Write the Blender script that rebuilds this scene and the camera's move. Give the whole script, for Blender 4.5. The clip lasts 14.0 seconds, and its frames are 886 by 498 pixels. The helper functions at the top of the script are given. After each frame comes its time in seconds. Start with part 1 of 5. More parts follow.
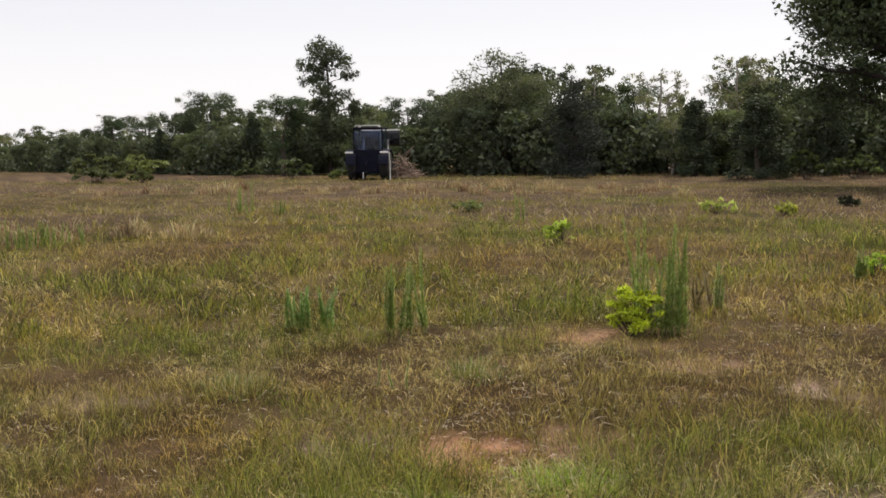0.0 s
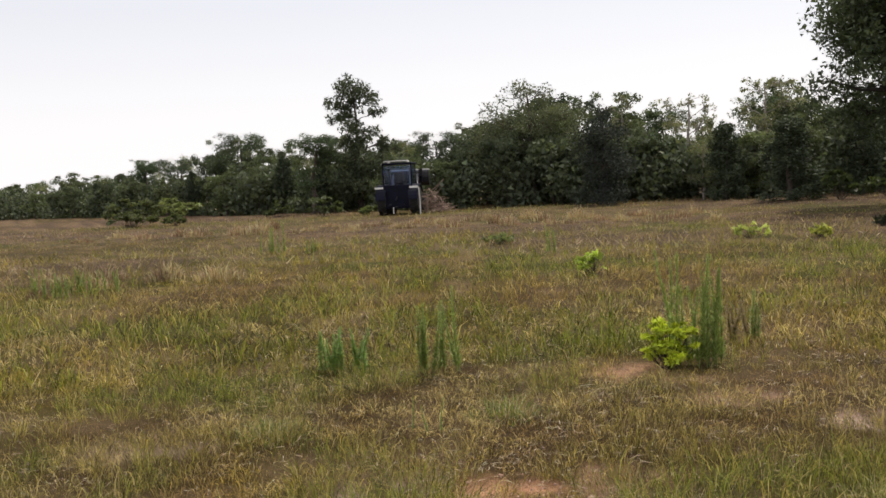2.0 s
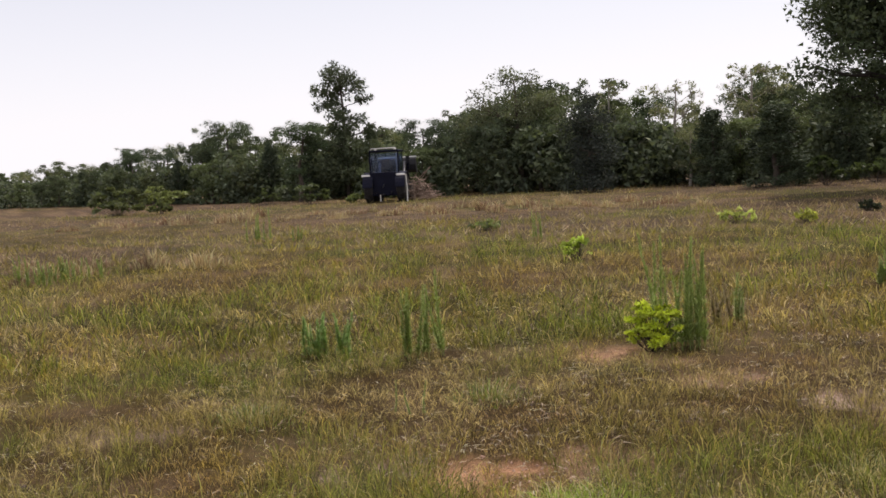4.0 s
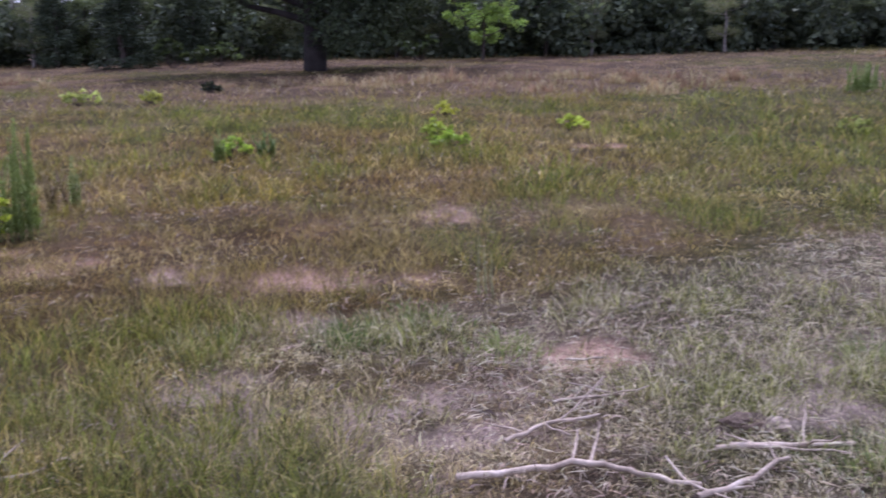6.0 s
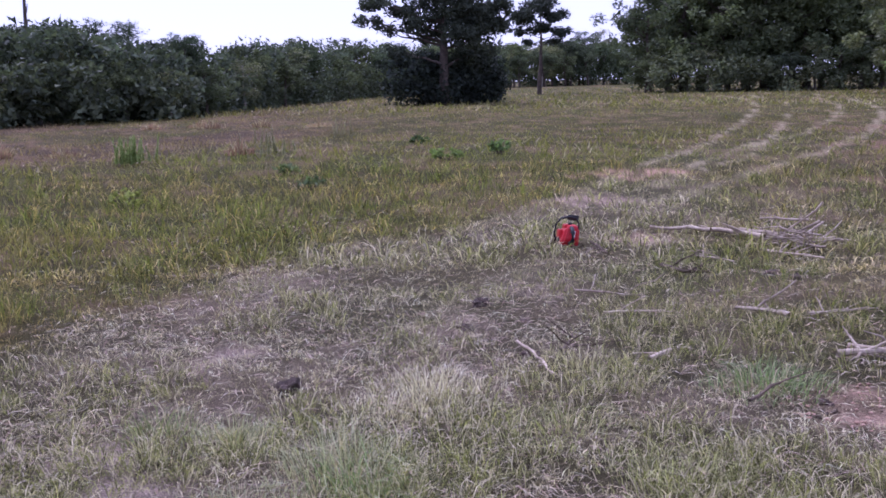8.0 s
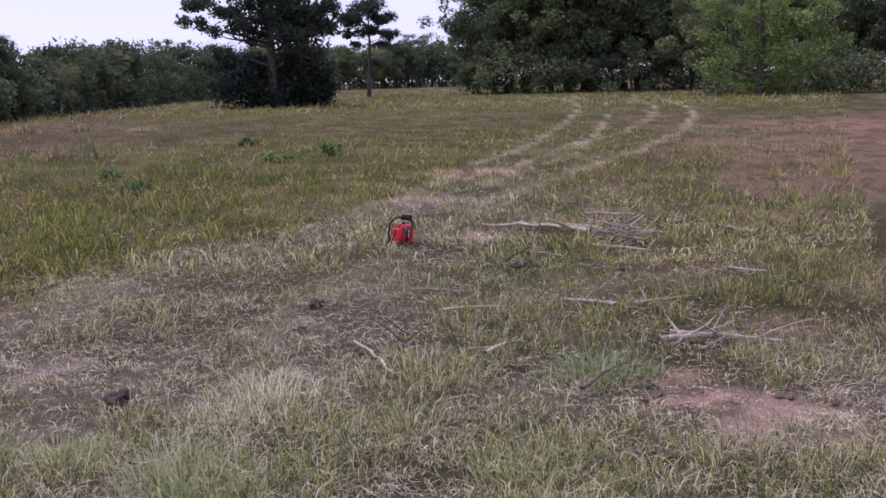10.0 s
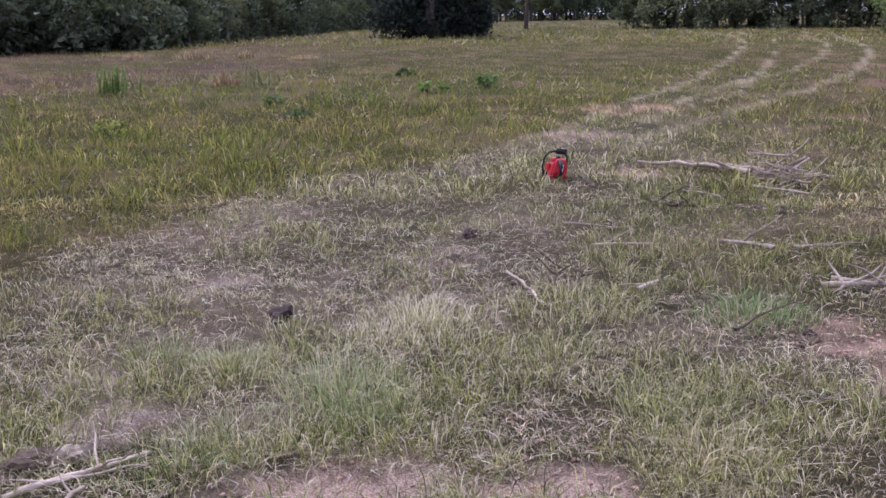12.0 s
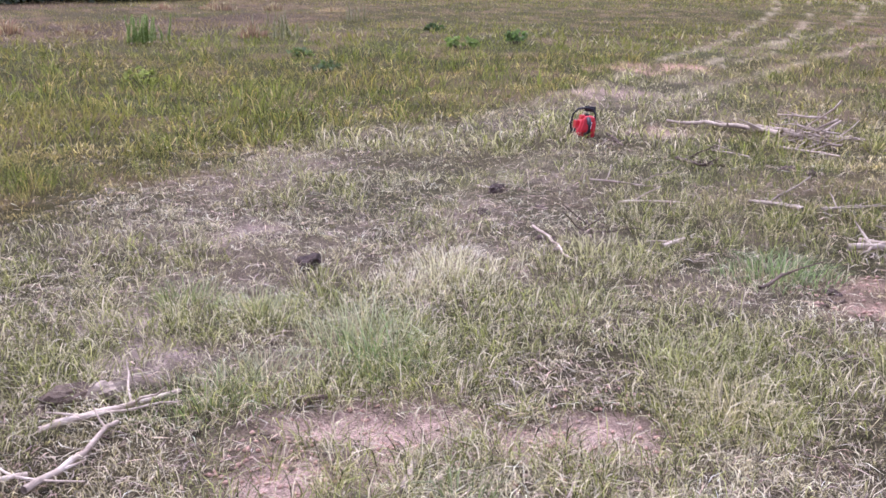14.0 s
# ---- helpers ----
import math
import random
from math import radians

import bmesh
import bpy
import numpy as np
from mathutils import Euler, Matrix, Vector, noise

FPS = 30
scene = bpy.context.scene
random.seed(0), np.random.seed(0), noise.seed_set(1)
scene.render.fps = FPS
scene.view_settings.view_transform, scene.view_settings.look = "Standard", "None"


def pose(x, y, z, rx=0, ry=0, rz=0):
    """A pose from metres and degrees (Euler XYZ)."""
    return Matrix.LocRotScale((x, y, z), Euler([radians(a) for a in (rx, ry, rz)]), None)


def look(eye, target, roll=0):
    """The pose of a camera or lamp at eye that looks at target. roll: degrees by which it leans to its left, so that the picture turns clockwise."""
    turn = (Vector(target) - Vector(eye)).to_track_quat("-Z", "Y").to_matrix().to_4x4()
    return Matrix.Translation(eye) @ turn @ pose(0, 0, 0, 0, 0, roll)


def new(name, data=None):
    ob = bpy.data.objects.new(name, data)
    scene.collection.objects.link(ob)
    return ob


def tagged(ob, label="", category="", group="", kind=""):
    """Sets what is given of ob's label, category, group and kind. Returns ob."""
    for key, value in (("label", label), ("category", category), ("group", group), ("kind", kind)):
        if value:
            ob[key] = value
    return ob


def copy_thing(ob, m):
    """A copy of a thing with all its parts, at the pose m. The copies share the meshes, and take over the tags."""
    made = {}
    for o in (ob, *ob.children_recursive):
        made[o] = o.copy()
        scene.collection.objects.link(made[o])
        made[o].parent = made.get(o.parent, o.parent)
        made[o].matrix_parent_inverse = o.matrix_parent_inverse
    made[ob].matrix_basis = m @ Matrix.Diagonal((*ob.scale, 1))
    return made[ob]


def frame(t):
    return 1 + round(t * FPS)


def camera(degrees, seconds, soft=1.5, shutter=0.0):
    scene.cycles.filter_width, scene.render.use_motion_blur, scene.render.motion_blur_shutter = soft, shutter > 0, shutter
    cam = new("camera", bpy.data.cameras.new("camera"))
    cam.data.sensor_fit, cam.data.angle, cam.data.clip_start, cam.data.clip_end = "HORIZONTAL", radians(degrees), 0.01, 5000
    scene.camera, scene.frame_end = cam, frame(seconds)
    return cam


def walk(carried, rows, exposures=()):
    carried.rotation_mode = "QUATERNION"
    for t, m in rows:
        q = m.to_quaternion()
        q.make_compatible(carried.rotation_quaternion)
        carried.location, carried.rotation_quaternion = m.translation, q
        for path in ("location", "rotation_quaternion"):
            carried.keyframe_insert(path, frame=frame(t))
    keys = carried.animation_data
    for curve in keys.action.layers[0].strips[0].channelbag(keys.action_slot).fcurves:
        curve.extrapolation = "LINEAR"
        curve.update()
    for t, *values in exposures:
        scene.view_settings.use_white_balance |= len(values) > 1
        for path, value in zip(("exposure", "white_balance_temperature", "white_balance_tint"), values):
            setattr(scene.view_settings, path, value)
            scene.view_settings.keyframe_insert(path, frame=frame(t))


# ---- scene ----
# A hay field at the edge of woods: tractor and brush pile far off, chainsaw and branches near by.
cam = camera(47.79, 14.0, soft=1.6, shutter=0.12)

# seconds, eye, yaw (clockwise from +y), pitch, roll
PATH = [
    (0.00, -0.000, 0.000, 1.600, 0.00, -5.85, -0.86),
    (0.50, -0.012, -0.010, 1.666, -1.65, -3.36, -2.10),
    (1.00, -0.004, 0.010, 1.647, -1.54, -3.03, -2.63),
    (1.50, 0.023, 0.033, 1.636, -1.30, -4.22, -2.50),
    (2.00, 0.020, 0.023, 1.653, -1.80, -3.97, -2.93),
    (2.20, 0.031, -0.006, 1.676, -1.68, -4.11, -2.91),
    (3.25, 0.050, 0.020, 1.650, -1.90, -4.30, -3.05),
    (4.30, 0.073, 0.061, 1.606, 0.18, -5.39, -3.24),
    (4.50, 0.097, 0.072, 1.618, 3.48, -6.71, -3.70),
    (5.00, 0.159, 0.145, 1.580, 14.63, -10.18, -3.52),
    (5.50, 0.172, 0.173, 1.567, 22.29, -10.77, -2.32),
    (5.90, 0.324, 0.188, 1.543, 30.99, -12.81, -1.66),
    (6.00, 0.307, 0.177, 1.552, 34.36, -12.67, -1.28),
    (6.20, 0.372, 0.171, 1.563, 43.79, -12.56, -0.86),
    (6.40, 0.414, 0.183, 1.584, 50.97, -11.29, -0.36),
    (6.50, 0.415, 0.193, 1.571, 53.91, -10.38, -0.29),
    (6.70, 0.424, 0.200, 1.568, 58.07, -9.82, -0.93),
    (7.00, 0.491, 0.214, 1.571, 62.96, -9.96, -0.98),
    (7.50, 0.541, 0.224, 1.552, 68.19, -9.75, -1.05),
    (8.00, 0.583, 0.228, 1.557, 74.05, -9.44, -1.38),
    (8.50, 0.604, 0.229, 1.549, 78.05, -9.78, -1.54),
    (8.70, 0.613, 0.196, 1.540, 79.43, -9.53, -1.68),
    (9.75, 0.600, 0.230, 1.540, 83.90, -9.70, -1.50),
    (10.80, 0.554, 0.253, 1.533, 78.94, -10.11, -1.10),
    (11.00, 0.529, 0.263, 1.546, 76.74, -11.25, -1.14),
    (11.50, 0.527, 0.257, 1.544, 74.63, -12.63, -1.20),
    (12.00, 0.526, 0.258, 1.535, 74.94, -13.14, -0.68),
    (12.50, 0.526, 0.257, 1.534, 74.46, -13.53, -0.87),
    (13.00, 0.520, 0.268, 1.519, 75.73, -15.41, -0.29),
    (13.50, 0.519, 0.258, 1.521, 75.87, -16.15, -0.03),
    (14.00, 0.478, 0.267, 1.512, 73.57, -15.54, 0.36),
]


def aim(x, y, z, yaw, pitch, roll):
    a, p = radians(yaw), radians(pitch)
    eye = Vector((x, y, z))
    way = Vector((math.sin(a) * math.cos(p), math.cos(a) * math.cos(p), math.sin(p)))
    return look(eye, eye + way * 10, roll)


EXPOSURES = [
    (0.0, -0.52, 6750, 12), (2.2, -0.5, 6750, 12), (4.3, -0.54, 6650, 16), (5.0, -0.59, 6350, 22), (5.5, -0.54, 5400, 35),
    (6.0, -0.4, 5150, 36), (6.5, -0.1, 4950, 38), (7.0, 0.0, 4900, 42), (7.5, -0.11, 4900, 42), (8.0, -0.46, 5050, 42),
    (8.5, -0.69, 5200, 40), (10.8, -0.66, 5450, 35), (11.5, -0.62, 5350, 34), (12.5, -0.16, 5300, 34), (13.0, -0.04, 5300, 34),
    (14.0, 0.17, 5350, 34),
]
walk(cam, [(t, aim(*row)) for t, *row in PATH], EXPOSURES)

# ---- light ----
SUN_AZ, SUN_EL = 38.0, 57.0
world = bpy.data.worlds.new("sky")
scene.world = world
world.use_nodes = True
wn = world.node_tree
sky = wn.nodes.new("ShaderNodeTexSky")
sky.sky_type = "NISHITA"
sky.sun_disc = False
sky.sun_elevation = radians(SUN_EL)
sky.sun_rotation = radians(SUN_AZ)
sky.dust_density = 1.6
sky.air_density = 1.0
background = wn.nodes["Background"]
background.inputs["Strength"].default_value = 0.125
haze = wn.nodes.new("ShaderNodeMix")
haze.data_type = "RGBA"
ways = wn.nodes.new("ShaderNodeTexCoord")
height = wn.nodes.new("ShaderNodeSeparateXYZ")
veil = wn.nodes.new("ShaderNodeValToRGB")
for e, (p, v) in zip((*veil.color_ramp.elements, veil.color_ramp.elements.new(0.4)), ((0.0, 0.8), (0.36, 0.07), (0.17, 0.58))):
    e.position, e.color = p, (v, v, v, 1)
wn.links.new(ways.outputs["Generated"], height.inputs[0])
wn.links.new(height.outputs["Z"], veil.inputs[0])
wn.links.new(veil.outputs["Color"], haze.inputs[0])
haze.inputs[7].default_value = (13.6, 13.6, 14.2, 1)
wn.links.new(sky.outputs["Color"], haze.inputs[6])
wn.links.new(haze.outputs[2], background.inputs["Color"])
sun_data = bpy.data.lights.new("sun", "SUN")
sun_data.energy = 5.0
sun_data.angle = radians(0.6)
sun_data.color = (1.0, 0.94, 0.84)
sun = new("sun", sun_data)
sun_way = Vector((math.sin(radians(SUN_AZ)) * math.cos(radians(SUN_EL)), math.cos(radians(SUN_AZ)) * math.cos(radians(SUN_EL)), math.sin(radians(SUN_EL))))
sun.matrix_world = look(sun_way * 60, (0, 0, 0))

rng = np.random.default_rng(7)


# ---- materials ----
def material(name, rough=0.8, metal=0.0):
    m = bpy.data.materials.new(name)
    m.use_nodes = True
    b = m.node_tree.nodes["Principled BSDF"]
    b.inputs["Roughness"].default_value = rough
    b.inputs["Metallic"].default_value = metal
    return m, m.node_tree, b


def noise_node(nt, scale, detail=4.0, rough=0.6, coord="Object"):
    co = nt.nodes.new("ShaderNodeTexCoord")
    n = nt.nodes.new("ShaderNodeTexNoise")
    n.inputs["Scale"].default_value = scale
    n.inputs["Detail"].default_value = detail
    n.inputs["Roughness"].default_value = rough
    nt.links.new(co.outputs[coord], n.inputs["Vector"])
    return n


def ramp_node(nt, source, stops):
    r = nt.nodes.new("ShaderNodeValToRGB")
    while len(r.color_ramp.elements) < len(stops):
        r.color_ramp.elements.new(0.5)
    for e, (p, c) in zip(r.color_ramp.elements, stops):
        e.position, e.color = p, (*c, 1)
    nt.links.new(source, r.inputs[0])
    return r


def mix_node(nt, mode, fac, a, b):
    m = nt.nodes.new("ShaderNodeMix")
    m.data_type, m.blend_type = "RGBA", mode
    for sock, v in ((m.inputs[0], fac), (m.inputs[6], a), (m.inputs[7], b)):
        if isinstance(v, (int, float)):
            sock.default_value = v
        elif isinstance(v, tuple):
            sock.default_value = (*v, 1)
        else:
            nt.links.new(v, sock)
    return m.outputs[2]


def bump(nt, b, source, strength, distance):
    n = nt.nodes.new("ShaderNodeBump")
    n.inputs["Strength"].default_value = strength
    n.inputs["Distance"].default_value = distance
    nt.links.new(source, n.inputs["Height"])
    nt.links.new(n.outputs["Normal"], b.inputs["Normal"])


def plain(name, stops, scale, rough=0.6, metal=0.0, relief=0.2, distance=0.01, spread=0.12, gloss=0.3):
    """Colour from noise at two scales, with a little per-object change and relief."""
    m, nt, b = material(name, rough, metal)
    b.inputs["Specular IOR Level"].default_value = gloss
    n1, n2 = noise_node(nt, scale), noise_node(nt, scale * 7, 5.0)
    c = ramp_node(nt, n1.outputs["Fac"], stops).outputs["Color"]
    g = ramp_node(nt, n2.outputs["Fac"], [(0.3, (0.72, 0.72, 0.72)), (0.7, (1.15, 1.15, 1.15))]).outputs["Color"]
    c = mix_node(nt, "MULTIPLY", 1.0, c, g)
    info = nt.nodes.new("ShaderNodeObjectInfo")
    r = ramp_node(nt, info.outputs["Random"], [(0.0, (1 - spread,) * 3), (1.0, (1 + spread,) * 3)]).outputs["Color"]
    c = mix_node(nt, "MULTIPLY", 1.0, c, r)
    nt.links.new(c, b.inputs["Base Color"])
    bump(nt, b, n2.outputs["Fac"], relief, distance)
    return m


def foliage(name, through_light=0.35, rough=0.55, spread=0.18, sheen=0.25):
    """Leaf or blade surface: its own tint from the mesh, light passing through."""
    m, nt, b = material(name, rough)
    b.inputs["Specular IOR Level"].default_value = sheen
    at = nt.nodes.new("ShaderNodeAttribute")
    at.attribute_name = "tint"
    info = nt.nodes.new("ShaderNodeObjectInfo")
    r = ramp_node(nt, info.outputs["Random"], [(0.0, (1 - spread, 1 - spread, 1 - spread)), (1.0, (1 + spread, 1 + spread * 0.8, 1))]).outputs["Color"]
    c = mix_node(nt, "MULTIPLY", 1.0, at.outputs["Color"], r)
    nt.links.new(c, b.inputs["Base Color"])
    tr = nt.nodes.new("ShaderNodeBsdfTranslucent")
    warm = mix_node(nt, "MULTIPLY", 1.0, c, (1.12, 1.2, 0.75))
    nt.links.new(warm, tr.inputs["Color"])
    mx = nt.nodes.new("ShaderNodeMixShader")
    mx.inputs[0].default_value = through_light
    nt.links.new(b.outputs[0], mx.inputs[1])
    nt.links.new(tr.outputs[0], mx.inputs[2])
    nt.links.new(mx.outputs[0], nt.nodes["Material Output"].inputs["Surface"])
    return m


LEAF = foliage("leaf", 0.3, 0.6, 0.18, 0.12)
SHRUB_LEAF = foliage("shrub leaf", 0.42)
BLADE = foliage("grass blade", 0.35, 0.6, 0.0, 0.2)
NEEDLE = foliage("pine needle", 0.15, 0.65, 0.18, 0.1)
BARK = plain("bark", [(0.3, (0.045, 0.035, 0.028)), (0.7, (0.12, 0.095, 0.075))], 3.0, 0.9, 0, 0.8, 0.03)
# bark at about half brightness; the big oak's trunk shade is in this colour
SHADED_BARK = plain("bark darkened for shade", [(0.3, (0.02, 0.017, 0.015)), (0.7, (0.055, 0.046, 0.04))], 3.0, 0.95, 0, 0.8, 0.03)
PALE_BARK = plain("pale bark", [(0.3, (0.2, 0.17, 0.14)), (0.7, (0.38, 0.34, 0.3))], 4.0, 0.9, 0, 0.6, 0.02)
DEADWOOD = plain("dead branch wood", [(0.3, (0.18, 0.135, 0.1)), (0.55, (0.42, 0.34, 0.26)), (0.75, (0.58, 0.5, 0.41))], 9.0, 0.85, 0, 0.7, 0.008, 0.25)
DARKWOOD = plain("rotten wood", [(0.3, (0.06, 0.042, 0.03)), (0.7, (0.24, 0.175, 0.125))], 14.0, 0.9, 0, 0.9, 0.02, 0.3)
BRUSH = plain("cut brush wood", [(0.3, (0.15, 0.1, 0.075)), (0.7, (0.4, 0.3, 0.24))], 3.0, 0.9, 0, 0.5, 0.02, 0.35)
CLOD = plain("dark soil clod", [(0.3, (0.07, 0.05, 0.042)), (0.7, (0.2, 0.14, 0.115))], 22.0, 0.95, 0, 1.0, 0.03, 0.3)
BLUE = plain("dark blue tractor paint", [(0.3, (0.003, 0.0035, 0.01)), (0.7, (0.006, 0.007, 0.02))], 2.0, 0.55, 0, 0.05, 0.002, 0.05, 0.12)
RUBBER = plain("tyre rubber", [(0.3, (0.012, 0.012, 0.013)), (0.7, (0.04, 0.036, 0.033))], 5.0, 0.85, 0, 0.4, 0.01, 0.05)
BLACK = plain("black plastic", [(0.3, (0.012, 0.012, 0.014)), (0.7, (0.028, 0.027, 0.03))], 20.0, 0.5, 0, 0.15, 0.002, 0.05, 0.2)
STEEL = plain("worn grey steel", [(0.3, (0.35, 0.34, 0.33)), (0.7, (0.62, 0.6, 0.58))], 6.0, 0.45, 0.6, 0.2, 0.003, 0.05)
WHITE = plain("chalky white paint", [(0.3, (0.62, 0.6, 0.57)), (0.7, (0.8, 0.79, 0.77))], 5.0, 0.5, 0, 0.1, 0.002, 0.03)
RED = plain("red engine casing", [(0.3, (0.36, 0.011, 0.015)), (0.7, (0.5, 0.018, 0.024))], 18.0, 0.38, 0, 0.06, 0.002, 0.03)
glass_m, glass_nt, glass_b = material("tinted cab glass", 0.05)
glass_b.inputs["Base Color"].default_value = (0.5, 0.6, 0.8, 1)
glass_b.inputs["Transmission Weight"].default_value = 1.0
glass_b.inputs["IOR"].default_value = 1.3
lamp_m, lamp_nt, lamp_b = material("lamp lens", 0.15)
lamp_b.inputs["Base Color"].default_value = (0.75, 0.74, 0.72, 1)


# ---- maps of the field ----
def value_noise(x, y, scale, seed):
    """Smooth noise, 0 to 1, on arrays."""
    x, y = np.asarray(x, float) / scale + 300.3, np.asarray(y, float) / scale + 300.7
    i, j = np.floor(x).astype(np.int64), np.floor(y).astype(np.int64)
    u, v = x - i, y - j
    u, v = u * u * (3 - 2 * u), v * v * (3 - 2 * v)

    def h(a, b):
        n = (a * 374761393 + b * 668265263 + seed * 974634541) & 0xFFFFFFFF
        n = ((n ^ (n >> 13)) * 1274126177) & 0xFFFFFFFF
        return ((n ^ (n >> 16)) & 0xFFFF) / 65535.0

    return (h(i, j) * (1 - u) + h(i + 1, j) * u) * (1 - v) + (h(i, j + 1) * (1 - u) + h(i + 1, j + 1) * u) * v


def fbm(x, y, scale, seed, octaves=4):
    s, a, total = 0.0, 1.0, 0.0
    for k in range(octaves):
        s = s + a * value_noise(x, y, scale / 2 ** k, seed + k * 17)
        total += a
        a *= 0.55
    return s / total


def smooth(a, b, v):
    u = np.clip((v - a) / (b - a), 0, 1)
    return u * u * (3 - 2 * u)


def line_distance(x, y, pts):
    d = np.full(np.shape(x), 1e9)
    for (ax, ay), (bx, by) in zip(pts, pts[1:]):
        ex, ey = bx - ax, by - ay
        u = np.clip(((x - ax) * ex + (y - ay) * ey) / (ex * ex + ey * ey), 0, 1)
        d = np.minimum(d, np.hypot(x - ax - u * ex, y - ay - u * ey))
    return d


TRACKS = [
    [(6.0, 4.7), (7.4, 4.1), (9.2, 3.4), (11.5, 2.9), (13.7, 2.3), (19.4, 1.6), (25.5, 0.6), (35.3, -0.2), (52, -1.2), (70, -1.0), (105, 4)],
    [(15.2, 1.4), (20.2, -0.1), (29.7, -1.1), (45, -2.3), (60, -2.9), (84, -1.4), (110, 4)],
    [(15, 1.2), (20, 0.6), (24.7, -0.4), (29.5, -1.9), (40, -3.6), (52, -4.9), (74, -5.4), (114, -1.0)],
    [(4.2, 3.5), (5.4, 2.8), (6.5, 2.2), (8.8, 1.9), (10.7, 1.5), (13.8, 0.9), (16.9, 0.0), (21.9, -1.6), (29.2, -3.4), (40, -5.2), (50, -6.3), (66, -6.9), (90, -6)],
]
TRACK_WIDTH = [0.12, 0.1, 0.14, 0.15]
# bare ground: x, y, radius, strength, redness
BARE = [
    (0.16, 5.15, 0.34, 1.0, 1.0), (0.75, 5.3, 0.26, 0.7, 0.8), (-0.5, 5.35, 0.3, 0.5, 0.3), (3.1, 5.6, 0.42, 0.65, 0.6), (3.6, 5.35, 0.25, 0.55, 0.6),
    (2.44, 6.38, 0.3, 0.8, 0.35), (1.25, 8.28, 0.32, 0.65, 0.9), (1.86, 7.1, 0.32, 0.55, 0.7), (1.75, 7.9, 0.3, 0.45, 0.8), (3.5, 3.58, 0.2, 1.0, 0.55), (4.95, 6.85, 0.3, 0.8, 0.5),
    (1.5, 3.95, 0.55, 0.6, 0.1), (2.35, 3.35, 0.5, 0.55, 0.1), (9.25, 9.55, 0.45, 1.0, 0.7), (5.75, 2.95, 0.3, 0.4, 0.1),
    (3.32, 1.38, 0.36, 1.0, 0.3), (3.05, 1.48, 0.24, 0.9, 0.3), (3.6, 0.62, 0.22, 0.85, 0.3), (3.48, 0.84, 0.2, 0.75, 0.3), (5.45, -0.4, 0.32, 0.9, 0.5),
    (5.05, -0.9, 0.45, 0.7, 0.5), (10.5, 1.16, 0.42, 0.7, 0.45), (13.5, 2.0, 0.7, 0.5, 0.3), (17.2, 1.5, 1.0, 0.6, 0.7), (3.74, 2.54, 0.25, 0.6, 0.0), (4.2, 2.95, 0.25, 0.7, 0.0), 
    (23.4, -5.6, 3.4, 0.9, 2.0), (15.5, -3.7, 2.6, 0.8, 2.0), (31, -9.5, 6.0, 0.95, 2.0), (19.5, -5.4, 3.2, 0.85, 2.0), (12.2, -2.2, 0.9, 0.5, 1.6), (-2.2, 6.4, 0.4, 0.4, 0.3), (6.7, 1.9, 0.22, 0.6, 0.2), (2.6, 4.9, 0.3, 0.5, 0.2),
]
# edge of the woods: azimuth, distance
EDGE_AZ = [-40, -26, -14, -4, 5, 15, 22, 28, 36, 42, 48, 55, 60, 64, 67, 71, 77, 84, 86, 90, 97, 100, 104, 110]
EDGE_D = [130, 100, 66, 57, 52, 50, 49, 50, 46, 46, 47, 50, 54, 72, 90, 125, 230, 260, 120, 125, 125, 100, 90, 90]


def bareness(x, y):
    b, red = np.zeros(np.shape(x)), np.zeros(np.shape(x))
    wob = 0.1 + 1.7 * fbm(x, y, 0.42, 91, 4)
    for bx, by, r, s, rd in BARE:
        d = np.hypot(x - bx, y - by) / (r * wob)
        v = s * (1 - smooth(0.45, 1.3, d))
        red = np.where(v > b, rd, red)
        b = np.maximum(b, v)
    b = b * (0.25 + 0.75 * smooth(0.38, 0.56, fbm(x, y, 0.22, 97, 3)))
    return b, red


def tracks(x, y):
    v = np.zeros(np.shape(x))
    for pts, wd in zip(TRACKS, TRACK_WIDTH):
        d = line_distance(x, y, pts) + 0.35 * (fbm(x, y, 0.9, 33, 3) - 0.5)
        v = np.maximum(v, 1 - smooth(wd * 0.55, wd * 1.3, d))
    return v * (0.3 + 0.7 * smooth(10, 18, x)) * (0.45 + 0.55 * smooth(0.36, 0.56, fbm(x, y, 1.7, 37, 3)))


VERGE_X, VERGE_Y = [0, 1.2, 5.5, 7.4, 9.6, 10.9, 13.5, 17.8, 26, 52], [5.0, 4.9, 4.4, 4.2, 3.9, 3.1, 2.6, 1.9, 0.8, -0.9]


def verge(x, y):
    """1 on the trodden, dry side by the tracks, 0 in the meadow."""
    side = y - np.interp(x, VERGE_X, VERGE_Y)
    side = side + 1.2 * (fbm(x, y, 2.5, 55, 3) - 0.5)
    return (1 - smooth(-0.5, 0.4, side)) * smooth(1.2, 3.2, x) * (1 - 0.5 * smooth(13, 19, x)) * (1 - smooth(26, 40, x)) * (1 - 0.6 * smooth(1.2, -0.4, y) * smooth(5.5, 7.5, x))


OLIVE, LUSH, STRAW = np.array((0.2, 0.165, 0.028)), np.array((0.225, 0.23, 0.032)), np.array((0.58, 0.5, 0.33))
MAUVE, GREY, GOLD = np.array((0.3, 0.19, 0.135)), np.array((0.46, 0.385, 0.31)), np.array((0.4, 0.28, 0.07))


